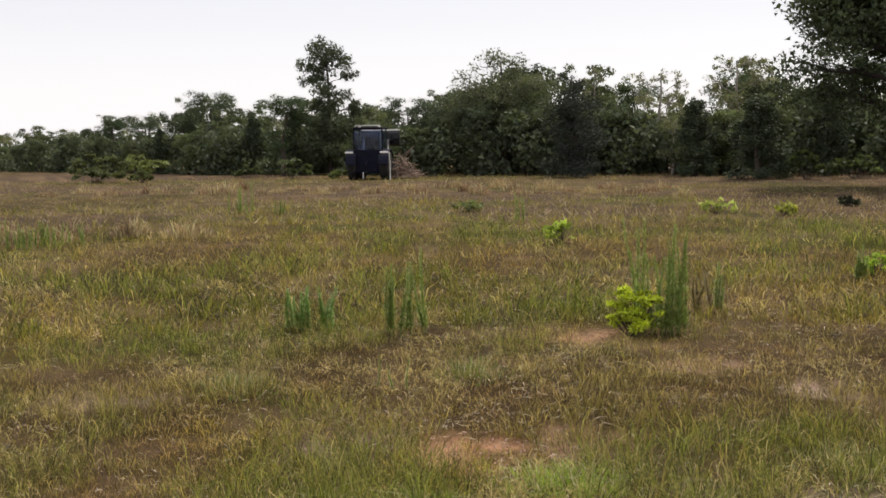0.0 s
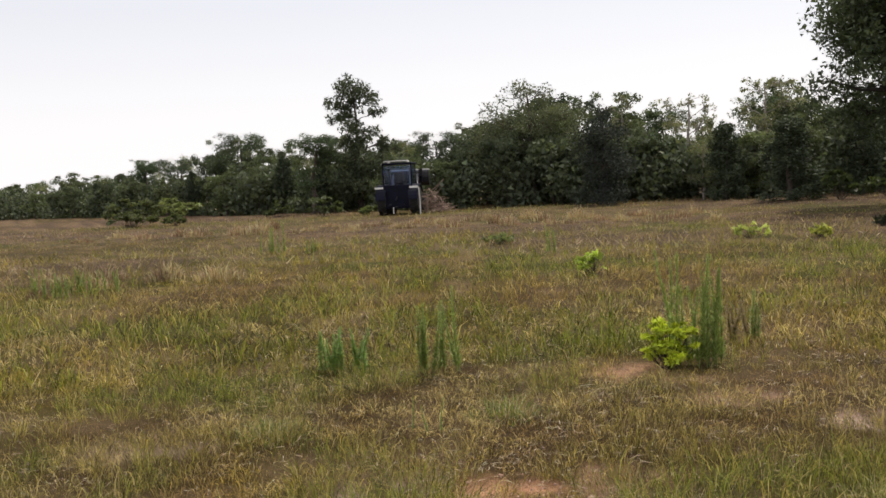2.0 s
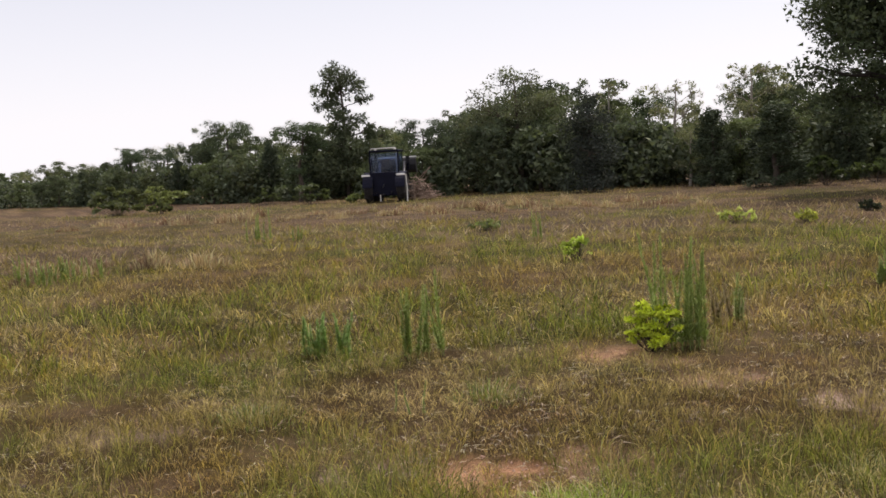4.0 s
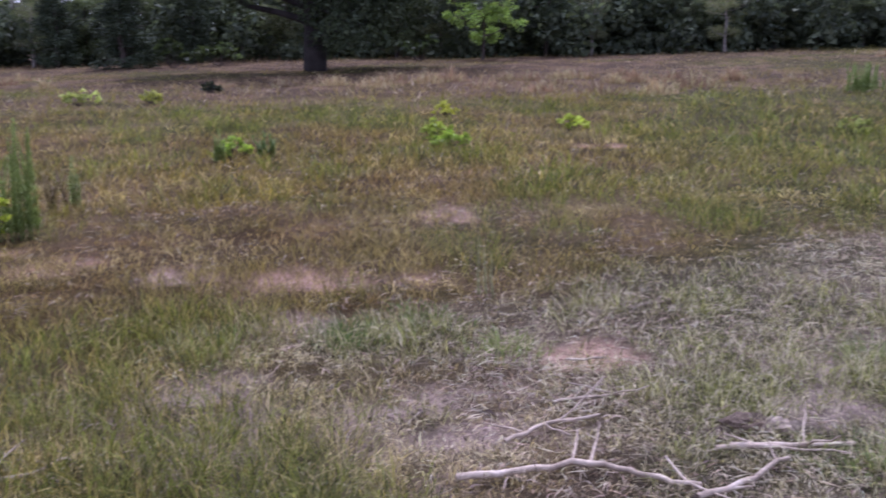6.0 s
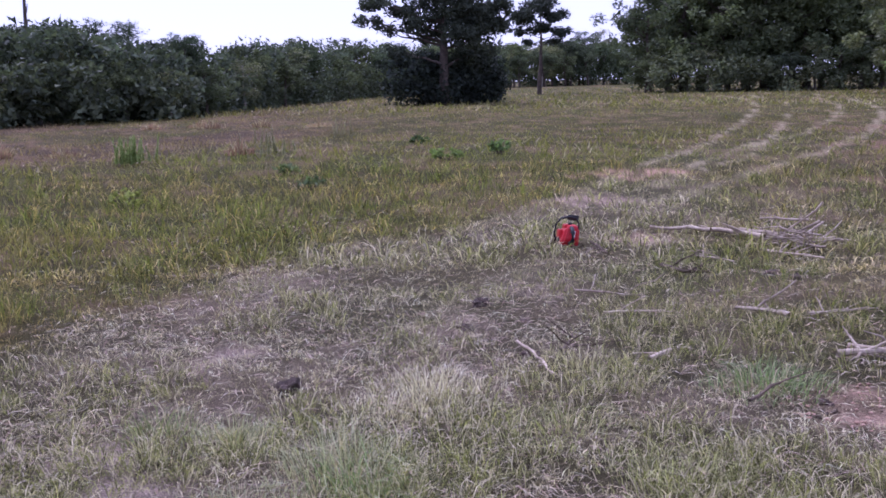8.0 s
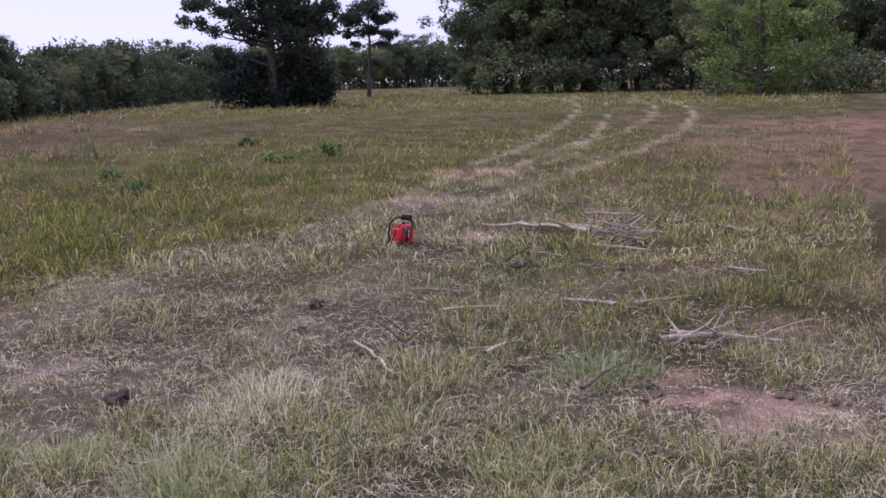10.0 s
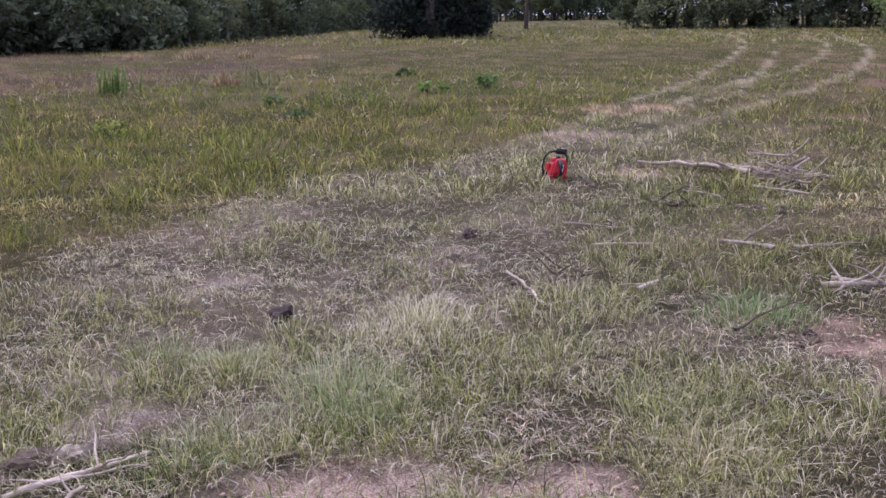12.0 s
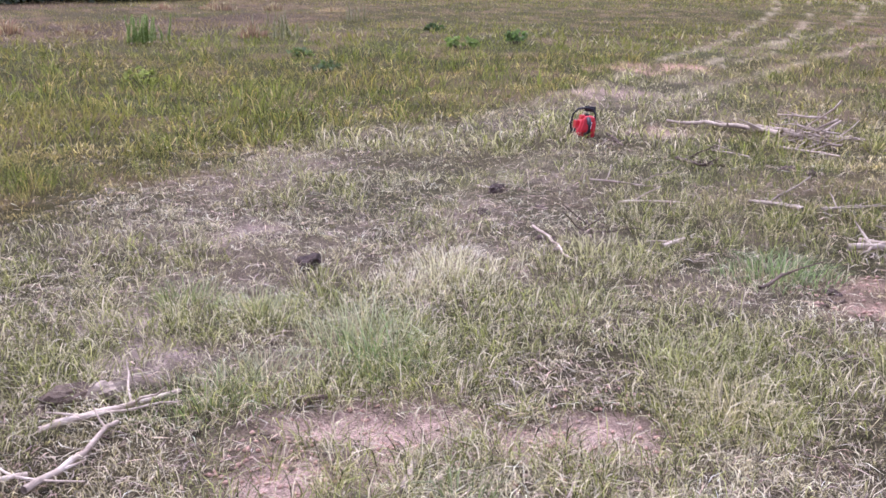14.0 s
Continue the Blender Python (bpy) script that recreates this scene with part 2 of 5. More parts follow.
def sward(x, y):
    """Colour of the growth at each place."""
    r = np.hypot(x, y)
    az = np.degrees(np.arctan2(x, y))
    n1, n2, n3 = fbm(x, y, 6.0, 3), fbm(x, y, 1.6, 12), fbm(x, y, 0.45, 40, 3)
    ridge = fbm(x * 0.35, y, 9.0, 71)
    c = OLIVE + (LUSH - OLIVE) * smooth(0.44, 0.6, n1)[..., None]
    c = c + (GOLD - c) * (0.7 * smooth(0.48, 0.64, n2))[..., None]
    dry = 0.65 * smooth(0.52, 0.75, n3) + 0.45 * smooth(0.5, 0.7, fbm(x, y, 2.7, 23))
    c = c + (np.array((0.42, 0.32, 0.17)) - c) * np.clip(dry * 0.8, 0, 1)[..., None]
    brown = smooth(0.5, 0.62, fbm(x, y, 1.9, 151, 4)) * (1 - smooth(16, 24, r))
    c = c + (np.array((0.3, 0.175, 0.075)) - c) * (0.7 * brown * (1 - 0.7 * smooth(45, 58, az)))[..., None]
    far = smooth(19, 27, r + 12 * (ridge - 0.5)) * (1 - smooth(62, 75, az)) * (0.25 + 0.75 * smooth(0.42, 0.55, fbm(x * 0.6, y, 4.5, 64)))
    c = c + (MAUVE - c) * (0.8 * far)[..., None]
    lea = smooth(40, 52, az) * (1 - 0.7 * far)
    c = c + (np.array((0.19, 0.205, 0.05)) - c) * (0.6 * lea)[..., None]
    v = verge(x, y)
    c = c + (GREY - c) * (0.34 * v)[..., None]
    c = c + (STRAW - c) * (0.8 * tracks(x, y))[..., None]
    return c


def ground_height(x, y):
    r = np.hypot(x, y)
    z = 0.10 * (fbm(x, y, 5.0, 5, 3) - 0.5) + 0.05 * (fbm(x, y, 0.8, 8, 3) - 0.5)
    z = z * smooth(0.5, 3, r) * (1 - smooth(60, 120, r))
    b, _ = bareness(x, y)
    return z - 0.02 * b


def gz(x, y):
    return float(ground_height(np.array([x], float), np.array([y], float))[0])


# ---- mesh helpers ----
def raw_mesh(name, verts, faces, tint=None, sm=False):
    """A mesh from arrays; faces all of one size; tint: a colour per vertex."""
    verts, faces = np.asarray(verts, np.float32), np.asarray(faces, np.int32)
    me = bpy.data.meshes.new(name)
    k = faces.shape[1]
    me.vertices.add(len(verts))
    me.vertices.foreach_set("co", verts.ravel())
    me.loops.add(faces.size)
    me.loops.foreach_set("vertex_index", faces.ravel())
    me.polygons.add(len(faces))
    me.polygons.foreach_set("loop_start", np.arange(0, faces.size, k, dtype=np.int32))
    if sm:
        me.polygons.foreach_set("use_smooth", np.ones(len(faces), bool))
    if tint is not None:
        at = me.color_attributes.new("tint", "FLOAT_COLOR", "POINT")
        at.data.foreach_set("color", np.concatenate([tint, np.ones((len(tint), 1))], 1).astype(np.float32).ravel())
    me.update(calc_edges=True)
    return me


def part(name, data, mat, parent=None, label=""):
    """Links a bmesh or a mesh as one object under its thing."""
    if isinstance(data, bmesh.types.BMesh):
        me = bpy.data.meshes.new(name)
        data.to_mesh(me)
        data.free()
    else:
        me = data
    if not me.materials:
        me.materials.append(mat)
    ob = new(name, me)
    ob.parent = parent
    return tagged(ob, label)


def box(bm, cx, cy, cz, sx, sy, sz, bevel=0.0, m=None):
    """A bevelled box added to bm; its corners are rounded by two segments."""
    made = bmesh.ops.create_cube(bm, size=1.0, matrix=(m or Matrix()) @ Matrix.Translation((cx, cy, cz)) @ Matrix.Diagonal((sx, sy, sz, 1)))
    if bevel:
        edges = list({e for v in made["verts"] for e in v.link_edges})
        bmesh.ops.bevel(bm, geom=edges, offset=bevel, segments=2, profile=0.6, affect="EDGES")
    return bm


def tube_arrays(paths, sides=6):
    """Tapered tubes: each path a list of (x, y, z, radius)."""
    verts, faces, base = [], [], 0
    for path in paths:
        p = np.array([q[:3] for q in path], float)
        rad = np.array([q[3] for q in path], float)
        t = np.gradient(p, axis=0)
        t /= np.linalg.norm(t, axis=1)[:, None] + 1e-9
        ref = np.array((0.31, 0.17, 0.93)) if abs(t[0] @ np.array((0.31, 0.17, 0.93))) < 0.9 else np.array((1.0, 0.1, 0.0))
        u = np.cross(t, ref)
        u /= np.linalg.norm(u, axis=1)[:, None] + 1e-9
        w = np.cross(t, u)
        ang = np.arange(sides) * 2 * np.pi / sides
        ring = p[:, None] + rad[:, None, None] * (np.cos(ang)[None, :, None] * u[:, None] + np.sin(ang)[None, :, None] * w[:, None])
        verts.append(ring.reshape(-1, 3))
        n = len(path)
        for i in range(n - 1):
            for s in range(sides):
                a, b = base + i * sides + s, base + i * sides + (s + 1) % sides
                faces.append((a, b, b + sides, a + sides))
        base += n * sides
    return np.concatenate(verts), np.array(faces)


def bent_path(a, b, r0, r1, n, wobble, g):
    """A crooked path from a to b with tapering radius."""
    a, b = np.array(a, float), np.array(b, float)
    length = np.linalg.norm(b - a)
    off = np.cumsum(g.normal(0, wobble * length / n, (n, 3)), 0)
    off -= np.linspace(0, 1, n)[:, None] * off[-1]
    off -= off[0] * np.linspace(1, 0, n)[:, None]
    return [(*(a + (b - a) * s + off[i]), r0 + (r1 - r0) * s) for i, s in enumerate(np.linspace(0, 1, n))]


# ---- ground ----
def build_ground():
    m, nt, b = material("field soil and thatch with painted shade", 0.95)
    at = nt.nodes.new("ShaderNodeAttribute")
    at.attribute_name = "tint"
    n1, n2 = noise_node(nt, 14.0, 6.0), noise_node(nt, 110.0, 6.0, 0.75)
    g1 = ramp_node(nt, n1.outputs["Fac"], [(0.3, (0.7, 0.7, 0.7)), (0.7, (1.2, 1.2, 1.2))]).outputs["Color"]
    g2 = ramp_node(nt, n2.outputs["Fac"], [(0.36, (0.3, 0.28, 0.26)), (0.64, (1.5, 1.46, 1.42))]).outputs["Color"]
    c = mix_node(nt, "MULTIPLY", 1.0, at.outputs["Color"], g1)
    c = mix_node(nt, "MULTIPLY", 1.0, c, g2)
    nt.links.new(c, b.inputs["Base Color"])
    b.inputs["Specular IOR Level"].default_value = 0.1
    bump(nt, b, n2.outputs["Fac"], 0.9, 0.04)
    radii = [0.02, 0.1, 0.2, 0.3, 0.4]
    while radii[-1] < 3000:
        radii.append(radii[-1] + max(0.06, radii[-1] * 0.028 if radii[-1] < 60 else radii[-1] * 0.08))
    radii = np.array(radii)
    fine = np.arange(-32, 108, 0.33)
    ang = np.radians(np.concatenate([fine, np.arange(108, 328, 4.0)]))
    na, nr = len(ang), len(radii)
    x, y = (radii[:, None] * np.sin(ang)).ravel(), (radii[:, None] * np.cos(ang)).ravel()
    z = ground_height(x, y)
    # sward colour cut to about a quarter: shade between the blades, painted in
    shaded_sward = sward(x, y) * (0.27 + 0.02 * verge(x, y) + 0.3 * tracks(x, y))[:, None]
    bare, red = bareness(x, y)
    soil = np.array((0.66, 0.53, 0.47)) + (np.array((0.6, 0.34, 0.2)) - np.array((0.66, 0.53, 0.47))) * np.minimum(red, 1)[:, None]
    soil = soil + (np.array((0.24, 0.145, 0.1)) - soil) * np.clip(red - 1, 0, 1)[:, None]
    vg = verge(x, y)[:, None]
    thatch = np.array((0.25, 0.17, 0.1)) * (1 - vg) + np.array((0.28, 0.22, 0.17)) * vg
    mixv = smooth(0.45, 0.7, fbm(x, y, 0.7, 77, 3))[:, None]
    base = shaded_sward + (thatch - shaded_sward) * (0.42 + 0.05 * vg) * mixv
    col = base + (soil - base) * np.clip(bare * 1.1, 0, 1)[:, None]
    i, j = np.meshgrid(np.arange(nr - 1), np.arange(na), indexing="ij")
    k = (j + 1) % na
    f = np.stack([i * na + j, i * na + k, (i + 1) * na + k, (i + 1) * na + j], -1).reshape(-1, 4)[:, ::-1]
    # the middle is closed by a fan of thin quads round one point
    verts = np.concatenate([np.stack([x, y, z], 1), [[0, 0, float(z[:na].mean())]]])
    col = np.concatenate([col, col[:1]])
    c0 = len(verts) - 1
    jj = np.arange(0, na - 1, 2)
    fan = np.stack([np.full(len(jj), c0), jj + 2, jj + 1, jj], 1) % (c0 + 1)
    fan[:, 1] = np.where(jj + 2 >= na, 0, jj + 2)
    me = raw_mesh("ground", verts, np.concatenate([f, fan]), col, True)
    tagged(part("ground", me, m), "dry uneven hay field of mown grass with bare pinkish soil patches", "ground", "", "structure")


build_ground()


# ---- trees ----
def leaf_cloud(centres, radii, counts, size, squash, col, jitter, g, slim=0.6, droop=0.0):
    """Small pointed leaf sprays spread in clumps. Returns verts, faces, tint."""
    ci = np.repeat(np.arange(len(centres)), counts)
    n = len(ci)
    d = g.normal(size=(n, 3))
    d /= np.linalg.norm(d, axis=1)[:, None]
    rr = g.random(n) ** 0.45
    p = centres[ci] + d * (radii[ci] * rr)[:, None] * np.array((1, 1, squash))
    t = g.normal(size=(n, 3)) + d * 0.7 + np.array((0, 0, -droop))
    t /= np.linalg.norm(t, axis=1)[:, None]
    w = np.cross(t, g.normal(size=(n, 3)))
    w /= np.linalg.norm(w, axis=1)[:, None]
    s = size * (0.55 + 0.9 * g.random(n))[:, None]
    up = np.cross(t, w) * s * 0.18
    quad = np.stack([p - t * s * 0.8 - w * s * slim, p - t * s * 0.3 + w * s * slim * 1.3 + up, p + t * s * 1.2 - up], 1)
    shade = (1 + jitter * g.normal(size=n))[:, None]
    clump = (1 + 0.18 * g.normal(size=len(centres)))[ci][:, None]
    yellow = np.clip(g.normal(0.0, 0.12, n), -0.2, 0.4)[:, None] * np.array((0.6, 0.35, -0.1))
    tint = np.clip(np.array((1.2, 1.22, 1.2)) * np.array(col) * np.clip(shade * clump, 0.35, 2.0) * (1 + yellow), 0.005, 1)
    return quad.reshape(-1, 3), np.arange(n * 3).reshape(-1, 3), np.repeat(tint, 3, 0)


def tree(kind, seed, height, width, leaves, leaf, col, label, bark=BARK, low=0.25, density=1.0, girth=0.022):
    """One tree: trunk with limbs, and a crown of leaf sprays in uneven clumps."""
    g = np.random.default_rng(seed)
    root = new(kind)
    tagged(root, label, "tree")
    paths, centres, radii = [], [], []
    lean = g.normal(0, 0.03 * height, 2)
    top = np.array((lean[0], lean[1], height * (0.93 if kind in ("pine_tree", "cedar_tree") else 0.82)))
    r0 = height * girth + 0.03
    trunk_path = bent_path((0, 0, -0.15), top, r0, r0 * 0.18, 9, 0.1, g)
    paths.append(trunk_path)
    tp = np.array(trunk_path)
    if kind == "pine_tree":
        levels = np.concatenate([g.uniform(low, 0.55, 9), g.uniform(0.56, 0.97, 30)])
        for lv in levels:
            z = lv * height
            s = np.interp(z, tp[:, 2], np.arange(9))
            base = np.array([np.interp(s, np.arange(9), tp[:, k]) for k in range(3)])
            reach = width / 2 * ((0.25 + 0.85 * math.sin(math.pi * (0.18 + 0.7 * (lv - 0.55) / 0.45))) if lv > 0.55 else 0.55) * g.uniform(0.45, 1.0)
            a = g.uniform(0, 2 * np.pi)
            tip = base + np.array((math.cos(a) * reach, math.sin(a) * reach, reach * g.uniform(0.05, 0.5)))
            paths.append(bent_path(base, tip, r0 * 0.28 * (1.1 - lv), 0.012, 5, 0.14, g))
            for q in (0.55, 0.8, 1.0):
                centres.append(base + (tip - base) * q + g.normal(0, 0.12 * reach, 3))
                radii.append(g.uniform(0.055, 0.1) * height * (0.6 + 0.4 * q))
        squash = 0.6
    elif kind == "cedar_tree":
        for lv in np.linspace(0.03, 1.0, 34):
            for _ in range(3):
                a = g.uniform(0, 2 * np.pi)
                reach = width / 2 * (1.0 - max(0, lv - 0.55) ** 1.3 * 2.0) * g.uniform(0.3, 0.95)
                centres.append(np.array((math.cos(a) * reach, math.sin(a) * reach, lv * height * g.uniform(0.96, 1.02))))
                radii.append(width * g.uniform(0.13, 0.2))
        for lv in np.linspace(0.1, 0.8, 10):
            a = g.uniform(0, 2 * np.pi)
            paths.append(bent_path((tp[3][0] * lv, tp[3][1] * lv, lv * height), (math.cos(a) * width * 0.4, math.sin(a) * width * 0.4, lv * height + 0.3), 0.04, 0.01, 4, 0.1, g))
        squash = 1.0
    else:
        limbs = int(7 + width)
        for k in range(limbs):
            lv = g.uniform(low, 0.8)
            z = lv * height
            s = np.interp(z, tp[:, 2], np.arange(9))
            base = np.array([np.interp(s, np.arange(9), tp[:, j]) for j in range(3)])
            a = 2.4 * k + g.uniform(-0.5, 0.5)
            swell = math.sin(math.pi * np.clip((lv - low + 0.12) / (1.08 - low), 0, 1)) ** 0.6
            reach = width / 2 * swell * g.uniform(0.6, 1.0)
            tip = base + np.array((math.cos(a) * reach, math.sin(a) * reach, reach * g.uniform(0.15, 0.75)))
            tip[2] = min(tip[2], height * 0.95)
            limb = bent_path(base, tip, r0 * 0.42 * (1.15 - lv), 0.015, 6, 0.2, g)
            paths.append(limb)
            lp = np.array(limb)[:, :3]
            for q in (2, 3, 4, 5):
                side = lp[q] + g.normal(0, 0.16 * reach + 0.1, 3)
                paths.append(bent_path(lp[q], side, 0.025, 0.008, 3, 0.15, g))
                centres.append(side)
                radii.append(g.uniform(0.06, 0.13) * (width + height) / 2)
        for _ in range(int(9 * density)):
            centres.append(top + g.normal(0, 0.13 * width, 3) * np.array((1, 1, 0.45)) + np.array((0, 0, 0.03 * height)))
            radii.append(g.uniform(0.06, 0.11) * width)
        squash = 0.75
    centres, radii = np.array(centres), np.array(radii)
    keep = centres[:, 2] > 0.1
    centres, radii = centres[keep], radii[keep]
    wgt = radii ** 2 * g.uniform(0.5, 1.4, len(radii))
    counts = np.maximum(4, (leaves * wgt / wgt.sum()).astype(int))
    slim = 0.3 if kind == "pine_tree" else 0.55
    v, f, t = leaf_cloud(centres, radii, counts, leaf, squash, col, 0.22, g, slim, 0.1)
    part("crown", raw_mesh("crown", v, f, t), NEEDLE if kind in ("pine_tree", "cedar_tree") else LEAF, root)
    v, f = tube_arrays(paths[:1], 8)
    v2, f2 = tube_arrays(paths[1:], 3)
    v, f = np.concatenate([v, v2]), np.concatenate([f, f2 + len(v)])
    part("trunk", raw_mesh("trunk", v, f, None, True), bark, root)
    return root


def edge_at(az):
    return float(np.interp(az, EDGE_AZ, EDGE_D))


def polar(az, d):
    return d * math.sin(radians(az)), d * math.cos(radians(az))


def put(root, az, d, spin=0.0, sx=1.0, sz=None, sink=0.0):
    x, y = polar(az, d)
    return pose(x, y, gz(x, y) - sink, 0, 0, spin) @ Matrix.Diagonal((sx, sx, sx if sz is None else sz, 1))


GREEN_A, GREEN_B, GREEN_C = (0.088, 0.105, 0.06), (0.11, 0.122, 0.068), (0.07, 0.086, 0.056)
SKY_AZ = [-40, -26, -24, -20, -16.6, -12.6, -8.8, -5, -3, -1, 1.6, 4.8, 6.6, 8.5, 11.6, 13.6, 16.6, 19, 28, 36, 41, 46.7, 49, 54.4, 57, 63, 69, 72, 84]
SKY_EL = [0.9, 1.0, 1.2, 1.5, 2.1, 2.8, 2.8, 3.0, 2.9, 3.2, 4.6, 4.6, 4.0, 4.0, 3.9, 3.1, 4.2, 4.6, 4.8, 4.6, 3.6, 3.9, 3.1, 3.6, 2.5, 2.4, 2.3, 2.2, 2.2]
oaks = [
    tree("oak_tree", 11, 8.0, 6.0, 7400, 0.11, GREEN_A, "leafy green oak at the edge of the woods", low=0.2),
    tree("oak_tree", 12, 8.0, 5.0, 7400, 0.11, GREEN_B, "leafy green oak at the edge of the woods", low=0.15),
    tree("oak_tree", 13, 8.0, 6.8, 7400, 0.11, GREEN_C, "dark leafy oak at the edge of the woods", low=0.22),
    tree("oak_tree", 14, 8.0, 5.4, 5200, 0.07, (0.16, 0.17, 0.095), "pale thin-leaved oak with grey limbs in the woods", PALE_BARK, 0.25),
    tree("oak_tree", 15, 8.0, 6.2, 7400, 0.11, (0.092, 0.112, 0.06), "leafy green oak at the edge of the woods", low=0.12),
]
pines = [
    tree("pine_tree", 21, 8.0, 5.4, 7400, 0.105, (0.06, 0.08, 0.048), "dark green pine standing in the woods", low=0.3),
    tree("pine_tree", 22, 8.0, 4.2, 7400, 0.105, (0.065, 0.09, 0.05), "dark green pine standing in the woods", low=0.2),
]
cedars = [tree("cedar_tree", 31, 6.0, 2.6, 10000, 0.075, (0.04, 0.052, 0.036), "dense dark cedar at the edge of the woods")]
used = set()


def plant(root, az, d, h, spin, sx=None, label=""):
    nominal = 6.0 if root in cedars else 8.0
    sz = h / nominal
    m = put(root, az, d, spin, sz if sx is None else sx, sz, 0.05)
    if root in used:
        s = root.scale
        ob = copy_thing(root, m @ Matrix.Diagonal((1 / s[0], 1 / s[1], 1 / s[2], 1)))
    else:
        used.add(root)
        root.matrix_basis = m
        ob = root
    return tagged(ob, label, "", "trees of the woods")


def crown_tree(kind, seed, trunk, masses, leaves, leaf, col, label, bark=BARK, needle=False, airy=0.45, depth=0.8):
    """One tree shaped by the masses of its crown: x, z, half width, half height of each, in metres from its foot."""
    g = np.random.default_rng(seed)
    root = tagged(new(kind), label, "tree")
    radius, top, lean = trunk
    stem = bent_path((0, 0, -0.15), (lean, 0, top), radius, radius * 0.2, 10, 0.06, g)
    tp = np.array(stem)
    thick, thin, centres, radii, weight = [stem], [], [], [], []
    for x, z, rx, rz in masses:
        y = g.uniform(-1, 1) * rx * depth
        z0 = np.clip(z - rz * 0.5 - 0.28 * abs(x), top * 0.12, top * 0.95)
        base = np.array([np.interp(z0, tp[:, 2], tp[:, k]) for k in range(3)])
        mid = np.array((x, y, z))
        limb = bent_path(base, mid, radius * 0.36 * (1.15 - z0 / top), 0.02, 7, 0.16, g)
        thick.append(limb)
        lp = np.array(limb)[:, :3]
        count = int(9 + 9 * rx * rz)
        for _ in range(count):
            d = g.normal(size=3)
            d /= np.linalg.norm(d)
            p = mid + d * np.array((rx, rx * depth, rz)) * g.random() ** 0.4
            if p[2] < 0.15:
                continue
            thin.append(bent_path(lp[g.integers(3, 7)], p, 0.022, 0.006, 4, 0.16, g))
            centres.append(p)
            r = (rx + rz) / 2 * g.uniform(0.36, 0.68) * (1.3 - airy)
            radii.append(r)
            weight.append(r ** 2 * g.uniform(0.4, 1.5))
    centres, radii, weight = np.array(centres), np.array(radii), np.array(weight)
    counts = np.maximum(5, (leaves * weight / weight.sum()).astype(int))
    v, f, t = leaf_cloud(centres, radii, counts, leaf, 0.8, col, 0.2, g, 0.42 if needle else 0.55, 0.1)
    v[:, 2] = np.maximum(v[:, 2], 0.0)
    part("crown", raw_mesh("crown", v, f, t), NEEDLE if needle else LEAF, root)
    v, f = tube_arrays(thick, 8)
    v2, f2 = tube_arrays(thin, 3)
    part("trunk", raw_mesh("trunk", np.concatenate([v, v2]), np.concatenate([f, f2 + len(v)]), None, True), bark, root)
    return root


def face(root, az, d):
    """Stands a shaped tree with its width across the line of sight."""
    root.matrix_basis = put(root, az, d, -az)
    return root


def build_woods():
    g = random.Random(5)
    for row, (back, share) in enumerate(((1.5, 0.7), (6.5, 0.92), (13.0, 1.0))):
        az = -29.0
        while az < 83:
            d = edge_at(az) + back + g.uniform(-1, 2.5)
            el = float(np.interp(az, SKY_AZ, SKY_EL))
            h = (d * math.tan(radians(el)) + 1.6) * share * g.uniform(0.88, 1.04) * (1.05 + 0.1 * float(smooth(52, 58, az)))
            h = max(h, 2.5)
            pick = g.random()
            root = pines[g.randrange(2)] if pick < 0.16 and h > 4 else cedars[0] if pick < 0.22 and row == 0 and not -7 < az < 0 else oaks[g.randrange(5)]
            wide = h / 8.0 * g.uniform(0.95, 1.25)
            if root in cedars:
                wide = h / 6.0 * g.uniform(0.8, 1.0)
            plant(root, az, d, h, g.uniform(0, 360), wide)
            az += math.degrees(h * (g.uniform(0.5, 0.75) if row < 2 else g.uniform(0.62, 0.9)) / d)
    # the trees that stand out of the line
    plant(pines[1], -9.0, 60, 4.6, 130, 0.75)
    plant(pines[0], -12.8, 72, 5.4, 80, 0.75)
    plant(cedars[0], 14.2, 50, 3.6, 70, 0.8)
    plant(cedars[0], 17.6, 45, 3.4, 120, 1.0)


build_woods()

# trees that stand out of the line
face(crown_tree("pine_tree", 23, (0.2, 7.6, -0.2), [(-0.3, 7.35, 0.95, 0.75), (-1.35, 6.65, 0.65, 0.5), (0.85, 6.75, 0.75, 0.55), (1.15, 6.05, 0.65, 0.4), (-1.0, 5.75, 0.8, 0.5), (-0.3, 6.5, 0.7, 0.5), (-0.4, 5.1, 0.9, 0.45), (0.6, 4.6, 0.8, 0.45), (1.3, 4.1, 0.8, 0.4), (2.2, 3.75, 0.6, 0.35), (-0.5, 4.0, 0.9, 0.55), (0.3, 3.1, 1.5, 0.8), (-1.9, 3.3, 0.6, 0.4), (-0.4, 1.8, 1.5, 0.9)], 13000, 0.095, (0.062, 0.075, 0.05), "tall dark pine rising above the woods behind the tractor", needle=True, airy=0.15), -6.25, 62)
